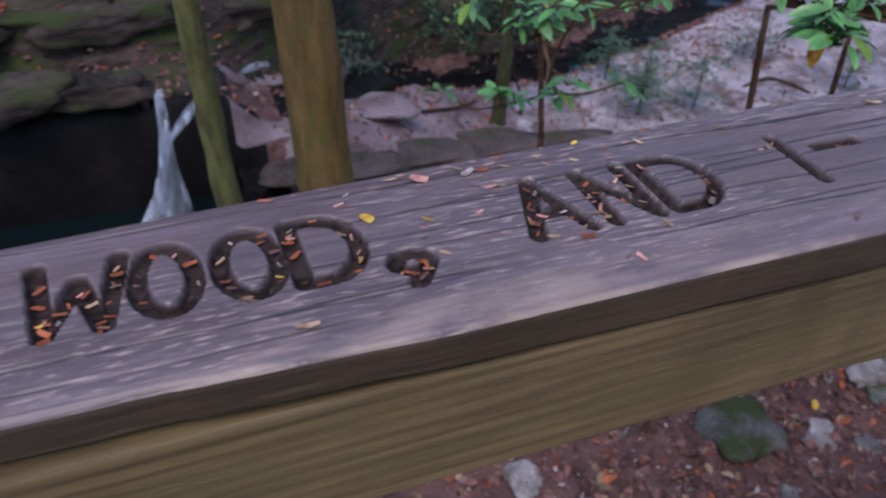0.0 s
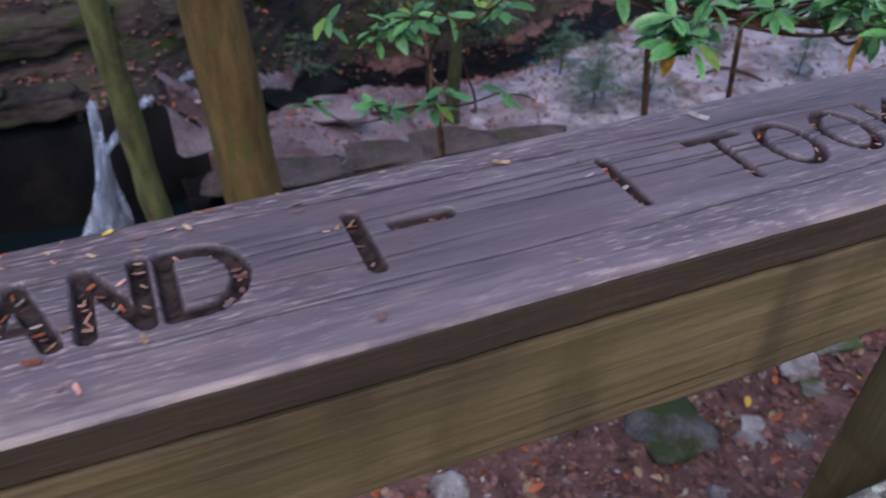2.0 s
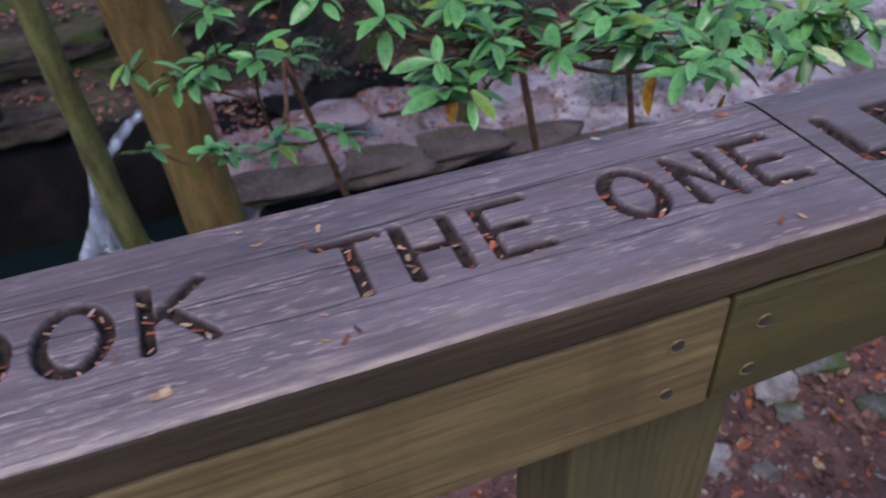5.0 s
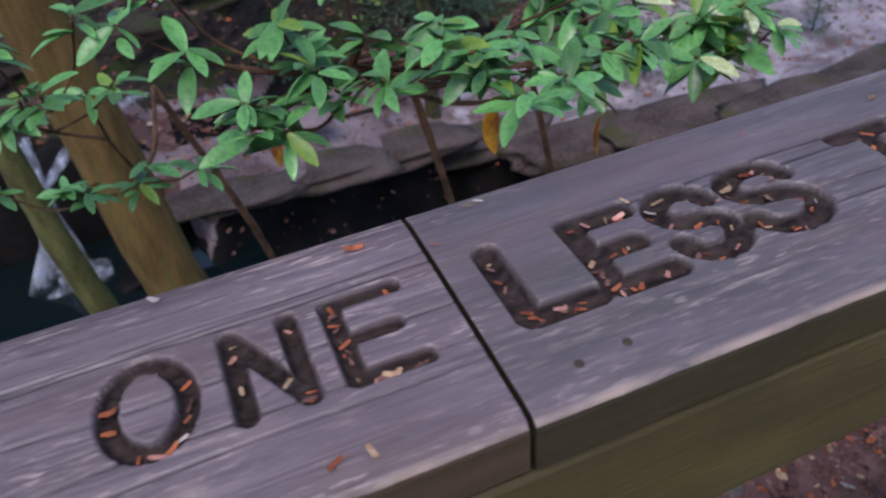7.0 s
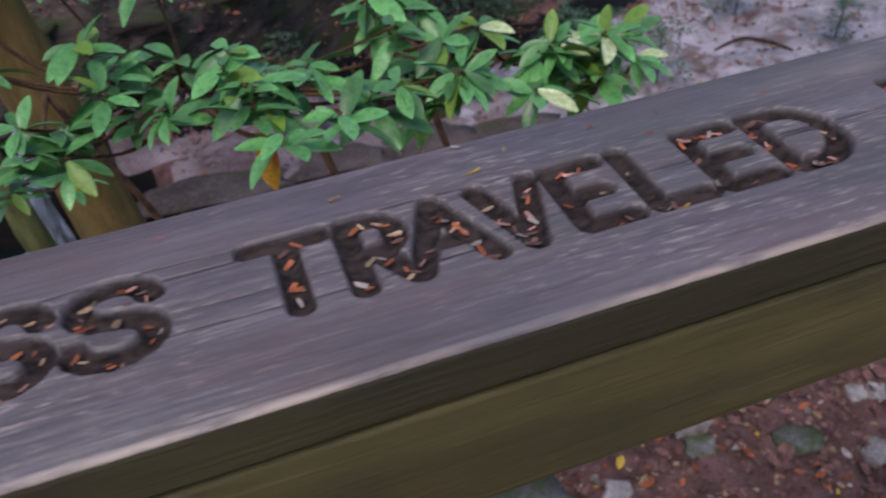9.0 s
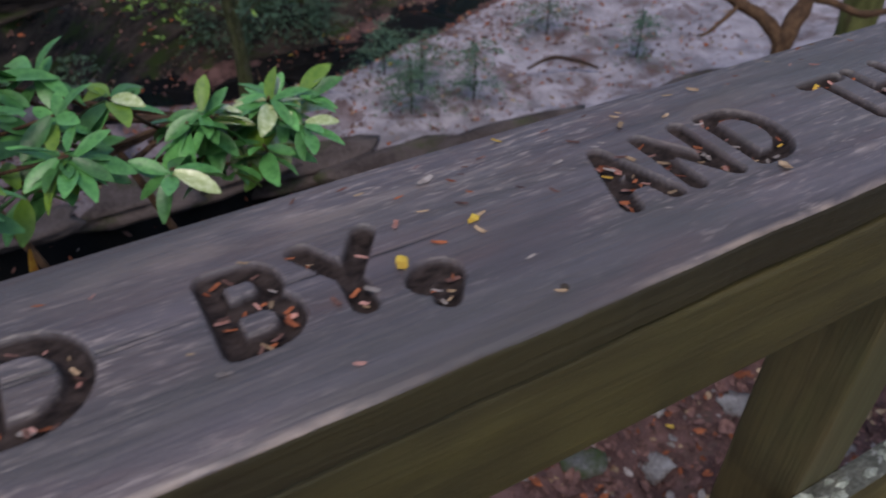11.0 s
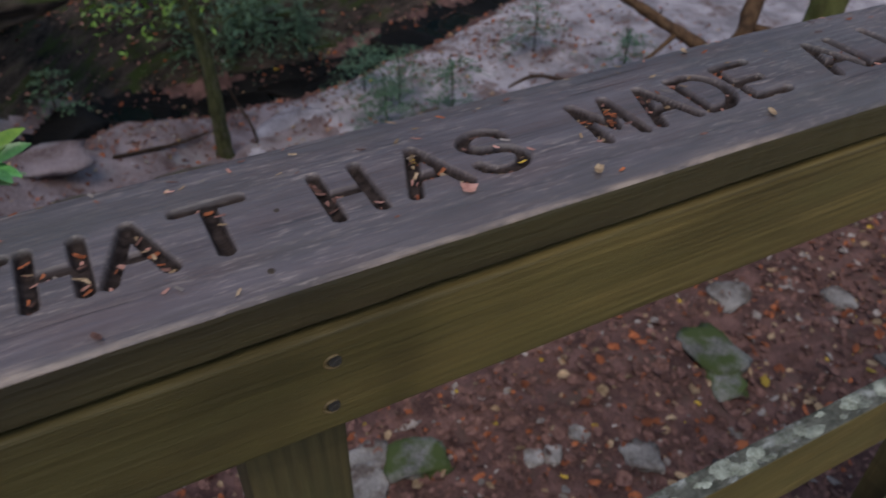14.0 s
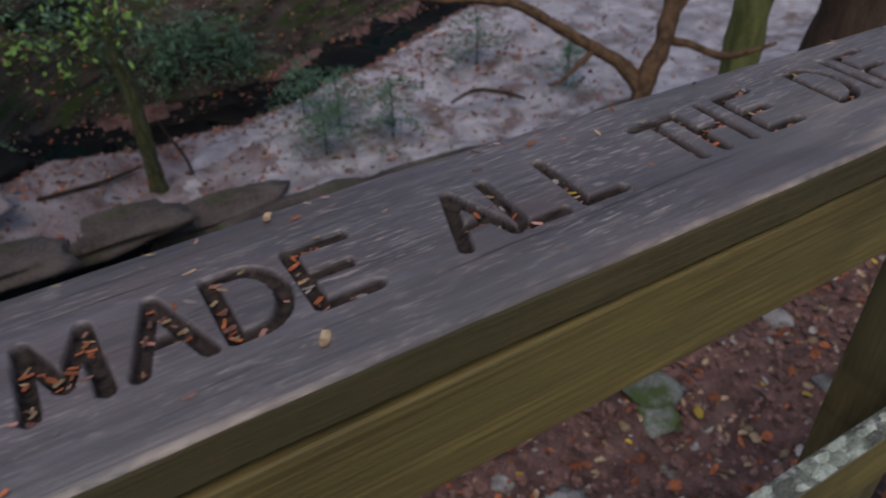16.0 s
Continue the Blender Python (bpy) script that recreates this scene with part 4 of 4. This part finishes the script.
# crooked rhododendron stems on the bank
crook = thing("crooked_tree", 5.0, 2.75, ground_z(5.0, 2.75), "crooked reddish-brown tree stem with bare branches", "tree")
o = crook.location
for nm, pts, wd in (("stem", [(5.0, 2.75, o.z - 0.1), (4.98, 2.80, -1.2), (5.03, 2.84, -0.80), (5.16, 2.86, -0.56), (5.24, 2.91, -0.30), (5.35, 3.0, 0.6), (5.3, 3.1, 1.6)], [0.085, 0.07, 0.062, 0.056, 0.05, 0.04, 0.02]),
                    ("branch", [(5.02, 2.84, -0.82), (4.96, 2.98, -0.69), (4.86, 3.12, -0.62), (4.74, 3.28, -0.53), (4.55, 3.49, -0.40), (4.38, 3.62, -0.37), (4.03, 3.84, -0.34), (3.6, 4.1, -0.1)], [0.05, 0.045, 0.04, 0.036, 0.032, 0.028, 0.022, 0.012]),
                    ("branch", [(5.18, 2.86, -0.54), (5.28, 2.75, -0.56), (5.41, 2.58, -0.60), (5.6, 2.4, -0.5)], [0.03, 0.026, 0.022, 0.01]),
                    ("branch", [(5.2, 2.88, -0.45), (5.36, 2.9, -0.3), (5.5, 3.0, 0.0)], [0.022, 0.018, 0.008]),
                    ("branch", [(4.86, 3.12, -0.62), (4.6, 3.1, -0.75), (4.45, 3.05, -0.72)], [0.018, 0.012, 0.006])):
    v, f = tube([Vector(p) - o for p in pts], wd, 10, 0.3, len(pts))
    part(nm, mesh_of(nm, v, f, M_TWIG), None, crook)

# fallen branches on the slab
for pts, wd in (([(5.35, 5.75, -2.30), (5.6, 5.68, -2.20), (5.9, 5.62, -2.28), (6.1, 5.5, -2.36)], [0.018, 0.03, 0.03, 0.02]),
                ([(2.75, 5.98, -2.45), (2.72, 5.97, -2.2), (2.62, 6.0, -1.95), (2.55, 6.02, -1.75)], [0.02, 0.018, 0.014, 0.008]),
                ([(1.3, 6.3, -2.36), (1.9, 6.25, -2.34), (2.3, 6.35, -2.36)], [0.02, 0.025, 0.015])):
    pts = [spot(*p) for p in pts]
    o = Vector(pts[0])
    v, f = tube([Vector(p) - o for p in pts], wd, 8, 0.3, 2)
    b = tagged(new("fallen_branch", mesh_of("fallen_branch", v, f, M_DARKBARK)), "dark fallen branch lying on pale rock", "branch", "fallen branches")
    b.location = o

# ---- rhododendrons ----
LEAVES = []  # three shapes, each in green, lime, yellow and sun-glare cream
for k, (ln, wd, cu) in enumerate(((0.098, 0.038, 0.16), (0.086, 0.035, 0.08), (0.108, 0.038, 0.26))):
    for m in (M_LEAF, M_LEAF_LIME, M_LEAF_YELLOW, M_LEAF_GLARE):
        v, f = leaf_blade(ln, wd, cu, 0.35, 6)
        LEAVES.append(mesh_of("leaf", v, f, m))


def shrub(foot, fork, whorls, seed, label, scale=1.0):
    th = thing("rhododendron", *foot, label, "shrub", "rhododendrons beyond the rail")
    rng = random.Random(seed)
    o, fork = Vector(foot), Vector(fork)
    mid = (o + fork) / 2 + Vector((0.16, 0.05, 0))
    v, f = tube([(0, 0, -0.1), mid - o, fork - o], [0.016, 0.013, 0.010], 9, 0.3, seed)
    part("stem", mesh_of("stem", v, f, M_TWIG), None, th)
    nodes, left = [(fork, 0.011)], [Vector(w) for w in whorls]
    links = []
    while left:   # each whorl hangs on the nearest wood that is there already
        k, w = min(((k, w) for k in range(len(nodes)) for w in left), key=lambda c: (nodes[c[0]][0] - c[1]).length + 0.03 * c[0])
        left.remove(w)
        a, r = nodes[k]
        knee = a.lerp(w, 0.6) + Vector((rng.uniform(-0.02, 0.02), rng.uniform(0.0, 0.05), -0.03 - 0.03 * rng.random()))
        nodes += [(knee, r * 0.82)]
        links.append((a, knee, w, r))
    for i, (a, knee, w, r) in enumerate(links):
        v, f = tube([a - o, knee - o, w - o], [r * 0.8, r * 0.6, 0.003], 6, 0.2, i)
        part("branch", mesh_of("branch", v, f, M_TWIG), None, th)
        n, a0 = rng.randint(8, 11), rng.uniform(0, 360)
        for j in range(n):
            lime = rng.random()
            # share of leaves that get the painted glare, rising towards the right tip
            pale = 0.26 if w.x > 0.98 else 0.12 if w.x > 0.78 else 0.0
            me = LEAVES[rng.randrange(3) * 4 + (3 if lime < pale else 1 if lime > 0.93 else 0)]
            lf = new("leaf", me)
            lf.parent = th
            s = scale * rng.uniform(0.60, 1.02)
            tip = rng.uniform(-34, 16) if j < n - 2 else rng.uniform(12, 45)
            lf.matrix_basis = Matrix.Translation(w - o) @ pose(0, 0, 0, 0, 0, a0 + j * 360 / n + rng.uniform(-14, 14)) @ pose(0, 0.006, rng.uniform(-0.028, 0.006), tip, rng.uniform(-32, 32), rng.uniform(-12, 12)) @ Matrix.Diagonal((s, s, s, 1))
    return th


near_a = [(-0.10, 1.20, 0.93), (0.05, 1.22, 0.92), (0.22, 1.18, 0.90), (0.60, 0.98, 0.80), (0.70, 0.92, 0.72), (-0.18, 1.17, 0.86), (-0.08, 1.09, 0.82), (-0.02, 0.96, 0.77), (0.08, 1.12, 0.82), (0.11, 1.0, 0.78), (0.20, 0.90, 0.78),
          (0.32, 0.95, 0.83), (0.33, 0.79, 0.81), (0.36, 0.71, 0.80), (0.45, 0.75, 0.79), (0.43, 0.90, 0.80), (0.23, 1.10, 0.77),
          (0.41, 0.95, 0.76), (0.56, 0.83, 0.77), (0.15, 1.06, 0.70), (0.03, 0.93, 0.72), (0.36, 1.07, 0.74)]
near_b = [(1.10, 1.00, 0.62), (1.00, 1.12, 0.56), (1.14, 1.14, 0.60), (0.95, 1.02, 0.57), (0.59, 1.12, 0.80), (0.69, 1.15, 0.76), (0.79, 1.08, 0.72), (1.06, 1.06, 0.66), (1.02, 1.00, 0.60), (0.69, 0.93, 0.72),
          (0.52, 0.85, 0.74), (0.84, 0.92, 0.65), (0.66, 1.04, 0.70), (0.90, 1.04, 0.66), (0.62, 0.95, 0.66)]
back_c = [(-0.60, 1.60, 0.60), (-0.50, 1.50, 0.60), (-0.42, 1.45, 0.65), (-0.28, 1.62, 0.29), (-0.62, 1.74, 0.30), (-0.23, 1.38, 0.67),
          (-0.33, 1.15, 0.78), (-0.24, 1.20, 0.88), (-0.40, 1.25, 0.84), (-0.30, 1.50, 0.62), (-0.45, 1.68, 0.29), (-0.12, 1.50, 0.36)]
rng = random.Random(41)
for whorls, more in ((near_a, 12), (near_b, 14), (back_c, 3)):
    for _ in range(more):   # side shoots between neighbouring whorls
        a = Vector(rng.choice(whorls))
        b = min((Vector(w) for w in whorls if (Vector(w) - a).length > 0.02), key=lambda w: (w - a).length)
        whorls.append(tuple(a.lerp(b, 0.5) + Vector((rng.uniform(-0.05, 0.05), rng.uniform(-0.02, 0.08), rng.uniform(-0.05, 0.03)))))
shrub((0.54, 1.66, ground_z(0.54, 1.66)), (0.44, 1.60, 0.50), near_a, 4, "green rhododendron with glossy leaf whorls beyond the rail", 0.86)
shrub((0.95, 1.75, ground_z(0.95, 1.75)), (0.78, 1.55, 0.45), near_b, 8, "bright green rhododendron branch with glossy leaves", 0.98)
shrub((-0.05, 2.3, ground_z(-0.05, 2.3)), (-0.18, 1.95, 0.38), back_c, 12, "small-leaved green rhododendron sprigs before tree trunks", 0.8)
for (x, y, z), rx, rz, k in (((0.335, 0.770, 0.77), -80, 20, 2), ((0.604, 0.885, 0.60), -85, 70, 6), ((0.03, 1.0, 0.70), -75, 120, 6)):
    lf = tagged(new("yellow_leaf", LEAVES[k]), "hanging yellow-orange dying leaf on the rhododendron", "leaf", "yellow leaves")
    lf.matrix_basis = pose(x, y, z, rx, 0, rz)


# feathery hemlock sprays on the slab and the far bank
def spray(x, y, z, r, n, seed):
    rng = random.Random(seed)
    k = float(spread(x, y))
    x, y, z = spot(x, y, z)
    r = r * k
    th = thing("hemlock_sapling", x, y, z, "feathery blue-green hemlock sapling on the rocks", "sapling", "hemlock saplings")
    v, f = tube([(0, 0, -0.1), (0.02, 0, r * 0.8), (0, 0.03, r * 1.6)], [0.014, 0.010, 0.004], 7, 0.2, seed)
    part("stem", mesh_of("stem", v, f, M_DARKBARK), None, th)
    pile = Pile()
    for k in range(int(n / 22)):
        a, h = rng.uniform(0, 6.28), rng.uniform(0.25, 1.5) * r
        reach = r * rng.uniform(0.7, 1.5) * (1.15 - 0.45 * h / (1.5 * r))
        for i in range(22):
            t = rng.random()
            p = Vector((math.cos(a) * reach * t, math.sin(a) * reach * t, h - 0.25 * reach * t * t + rng.uniform(-0.01, 0.01)))
            p += Vector((rng.gauss(0, 0.03), rng.gauss(0, 0.03), 0))
            lv, lf = leaf_blade(rng.uniform(0.035, 0.075), 0.020, rows=2)
            pile.add(placed(lv, pose(*p, rng.uniform(-20, 20), rng.uniform(-20, 20), rng.uniform(0, 360))), lf)
    part("foliage", pile.mesh("foliage", [M_BLUEGREEN]), None, th)


for i, (x, y, r, n) in enumerate([(3.5, 8.05, 0.55, 1800), (3.1, 8.05, 0.45, 1300), (3.9, 8.05, 0.45, 1300), (2.6, 8.15, 0.40, 900), (4.2, 5.95, 0.42, 1000), (4.6, 5.6, 0.40, 900), (6.2, 6.6, 0.42, 900), (1.9, 8.7, 0.7, 1300), (4.05, 6.5, 0.38, 800), (6.7, 5.6, 0.36, 800), (3.9, 5.6, 0.38, 900), (0.9, 7.9, 0.35, 500), (2.6, 9.2, 0.8, 1400)]):
    spray(x, y, ground_z(x, y), r, n, i)

# ---- fallen leaves ----
def litter(name, count, box, sizes, weights, seed, label):
    rng = random.Random(seed)
    pile = Pile()
    xs = [rng.uniform(box[0], box[1]) for _ in range(count)]
    ys = [rng.uniform(box[2], box[3]) for _ in range(count)]
    zs = height(np.array(xs), np.array(ys))
    for x, y, z in zip(*sink(np.array(xs), np.array(ys), zs)):
        s = rng.uniform(*sizes)
        v, f = leaf_blade(s, s * rng.uniform(0.45, 0.95), rng.uniform(-0.3, 0.3), rng.uniform(-0.5, 0.6), 3)
        pile.add(placed(v, pose(x, y, z + rng.uniform(0.003, 0.016), rng.uniform(-22, 22), rng.uniform(-22, 22), rng.uniform(0, 360))), f, rng.choices(range(5), weights)[0])
    return tagged(new(name, pile.mesh(name, M_LIT)), label, "leaves", kind="stuff")


litter("leaf_litter", 7500, (-1.5, 6.2, 0.15, 2.9), (0.03, 0.075), (7, 10, 76, 0.8, 5), 1, "brown and rust fallen leaves on forest floor")
litter("leaf_litter", 9000, (-1.5, 6.2, 0.15, 2.9), (0.012, 0.035), (7, 12, 66, 0.8, 9), 4, "crumbled brown leaf bits on forest floor")
litter("leaf_litter", 5000, (-9, 11, -8, 3.2), (0.04, 0.09), (4, 9, 82, 0.6, 3), 5, "brown fallen leaves around the boardwalk")
litter("leaf_litter", 4200, (-0.3, 8.5, 5.0, 9.5), (0.03, 0.08), (8, 18, 70, 0.5, 3), 2, "brown fallen leaves strewn on pale rock")
litter("leaf_litter", 6500, (-4, 7, 6.4, 11), (0.04, 0.09), (4, 14, 80, 0.3, 1.0), 3, "dark fallen leaves on the far bank")

# bits of leaf and husk on the handrail and in its letters
def chip(length, width, rng):
    """A torn flake of leaf, slightly curled."""
    j = lambda: rng.uniform(-0.16, 0.16) * width
    rows = [(-0.5, 0.8), (-0.1, 1.0), (0.3, 0.95), (0.5, 0.55)]
    v = []
    for t, w in rows:
        z = 0.04 * length * (2 * t) ** 2
        v += [(-0.5 * w * width + j(), t * length + j(), z), (0.5 * w * width + j(), t * length + j(), z + 0.08 * width)]
    return v, [(2 * i, 2 * i + 1, 2 * i + 3, 2 * i + 2) for i in range(3)]


rng = random.Random(77)
pile = Pile()
for a, b, half in SEGMENTS:
    ln = math.hypot(b[0] - a[0], b[1] - a[1])
    for _ in range(int(ln * 200 * rng.random() + rng.random() * 0.9)):
        t = rng.random()
        x, y = a[0] + (b[0] - a[0]) * t, a[1] + (b[1] - a[1]) * t
        s = rng.uniform(0.0035, 0.0095)
        v, f = chip(s, s * rng.uniform(0.22, 0.45), rng)
        pile.add(placed(v, pose(x + rng.uniform(-1, 1) * half * 0.25, y + rng.uniform(-1, 1) * half * 0.35, TOP - rng.uniform(0.0045, 0.0075), rng.uniform(-14, 14), rng.uniform(-14, 14), rng.gauss(100, 55))), f, rng.choices(range(6), (16, 34, 24, 1.5, 8, 17))[0])
tagged(new("husk_litter", pile.mesh("husk_litter", M_LIT)), "rust and tan leaf bits lying in carved letters", "leaf bits", kind="stuff")
pile = Pile()
for _ in range(250):
    x = rng.choice((rng.uniform(-1.6, 2.55), rng.uniform(-1.6, 2.55), rng.gauss(-1.20, 0.10), rng.gauss(0.95, 0.10), rng.gauss(1.75, 0.3)))
    y = min(float(far_side(x)) - 0.012, max(0.014, rng.choice((rng.uniform(0.015, 0.175), rng.gauss(0.145, 0.02)))))
    s = rng.uniform(0.004, 0.010)
    v, f = chip(s, s * rng.uniform(0.18, 0.40), rng)
    pile.add(placed(v, pose(x, y, TOP + 0.0006, rng.uniform(-5, 5), rng.uniform(-5, 5), rng.gauss(80, 40))), f, rng.choices(range(6), (30, 20, 22, 2, 10, 18))[0])
tagged(new("husk_litter", pile.mesh("husk_litter", M_LIT)), "tan husks and leaf bits scattered on the handrail", "leaf bits", kind="stuff")

# larger flakes that lie alone: x, y, turn, length, breadth, colour
for x, y, rz, ln, wd, k in ((-0.676, 0.152, 35, 0.017, 0.008, 4), (-0.521, 0.022, 100, 0.012, 0.007, 0), (-0.868, 0.145, 70, 0.014, 0.005, 0), (-1.325, 0.111, 20, 0.010, 0.007, 3), (-1.278, 0.145, 60, 0.012, 0.007, 5),
                            (-1.243, 0.143, 120, 0.013, 0.005, 4), (-1.383, 0.027, 85, 0.014, 0.004, 0), (-0.038, 0.160, 80, 0.012, 0.005, 1), (1.888, 0.033, 150, 0.013, 0.006, 0), (1.903, 0.165, 150, 0.012, 0.006, 0),
                            (1.698, 0.028, 140, 0.013, 0.006, 0), (1.595, 0.052, 60, 0.012, 0.010, 5), (1.131, 0.046, 160, 0.011, 0.007, 0), (0.852, 0.082, 150, 0.013, 0.007, 3), (0.910, 0.098, 120, 0.010, 0.006, 3), (0.904, 0.150, 110, 0.014, 0.004, 4)):
    v, f = chip(ln, wd, rng)
    lf = tagged(new("dry_leaf", mesh_of("dry_leaf", v, f, M_LIT[k])), "small dry flake of leaf lying on the handrail", "leaf", "dry leaves on the handrail")
    lf.matrix_basis = pose(x, y, TOP + 0.0006, 2, 0, rz)

# nail heads driven into the handrail over the posts
for x, y in ((1.457, 0.091), (1.433, 0.028), (0.037, 0.023), (0.066, 0.025), (0.924, 0.020)):
    bm = bmesh.new()
    bmesh.ops.create_cone(bm, cap_ends=True, segments=14, radius1=0.0028, radius2=0.0022, depth=0.0010)
    me = bpy.data.meshes.new("nail_head")
    bm.to_mesh(me)
    bm.free()
    me.materials.append(M_CAPSIDE)
    tagged(new("nail_head", me), "rusty dark nail head flush in the handrail", "nail", "nail heads in the handrail").location = (x, y, TOP - 0.0004)
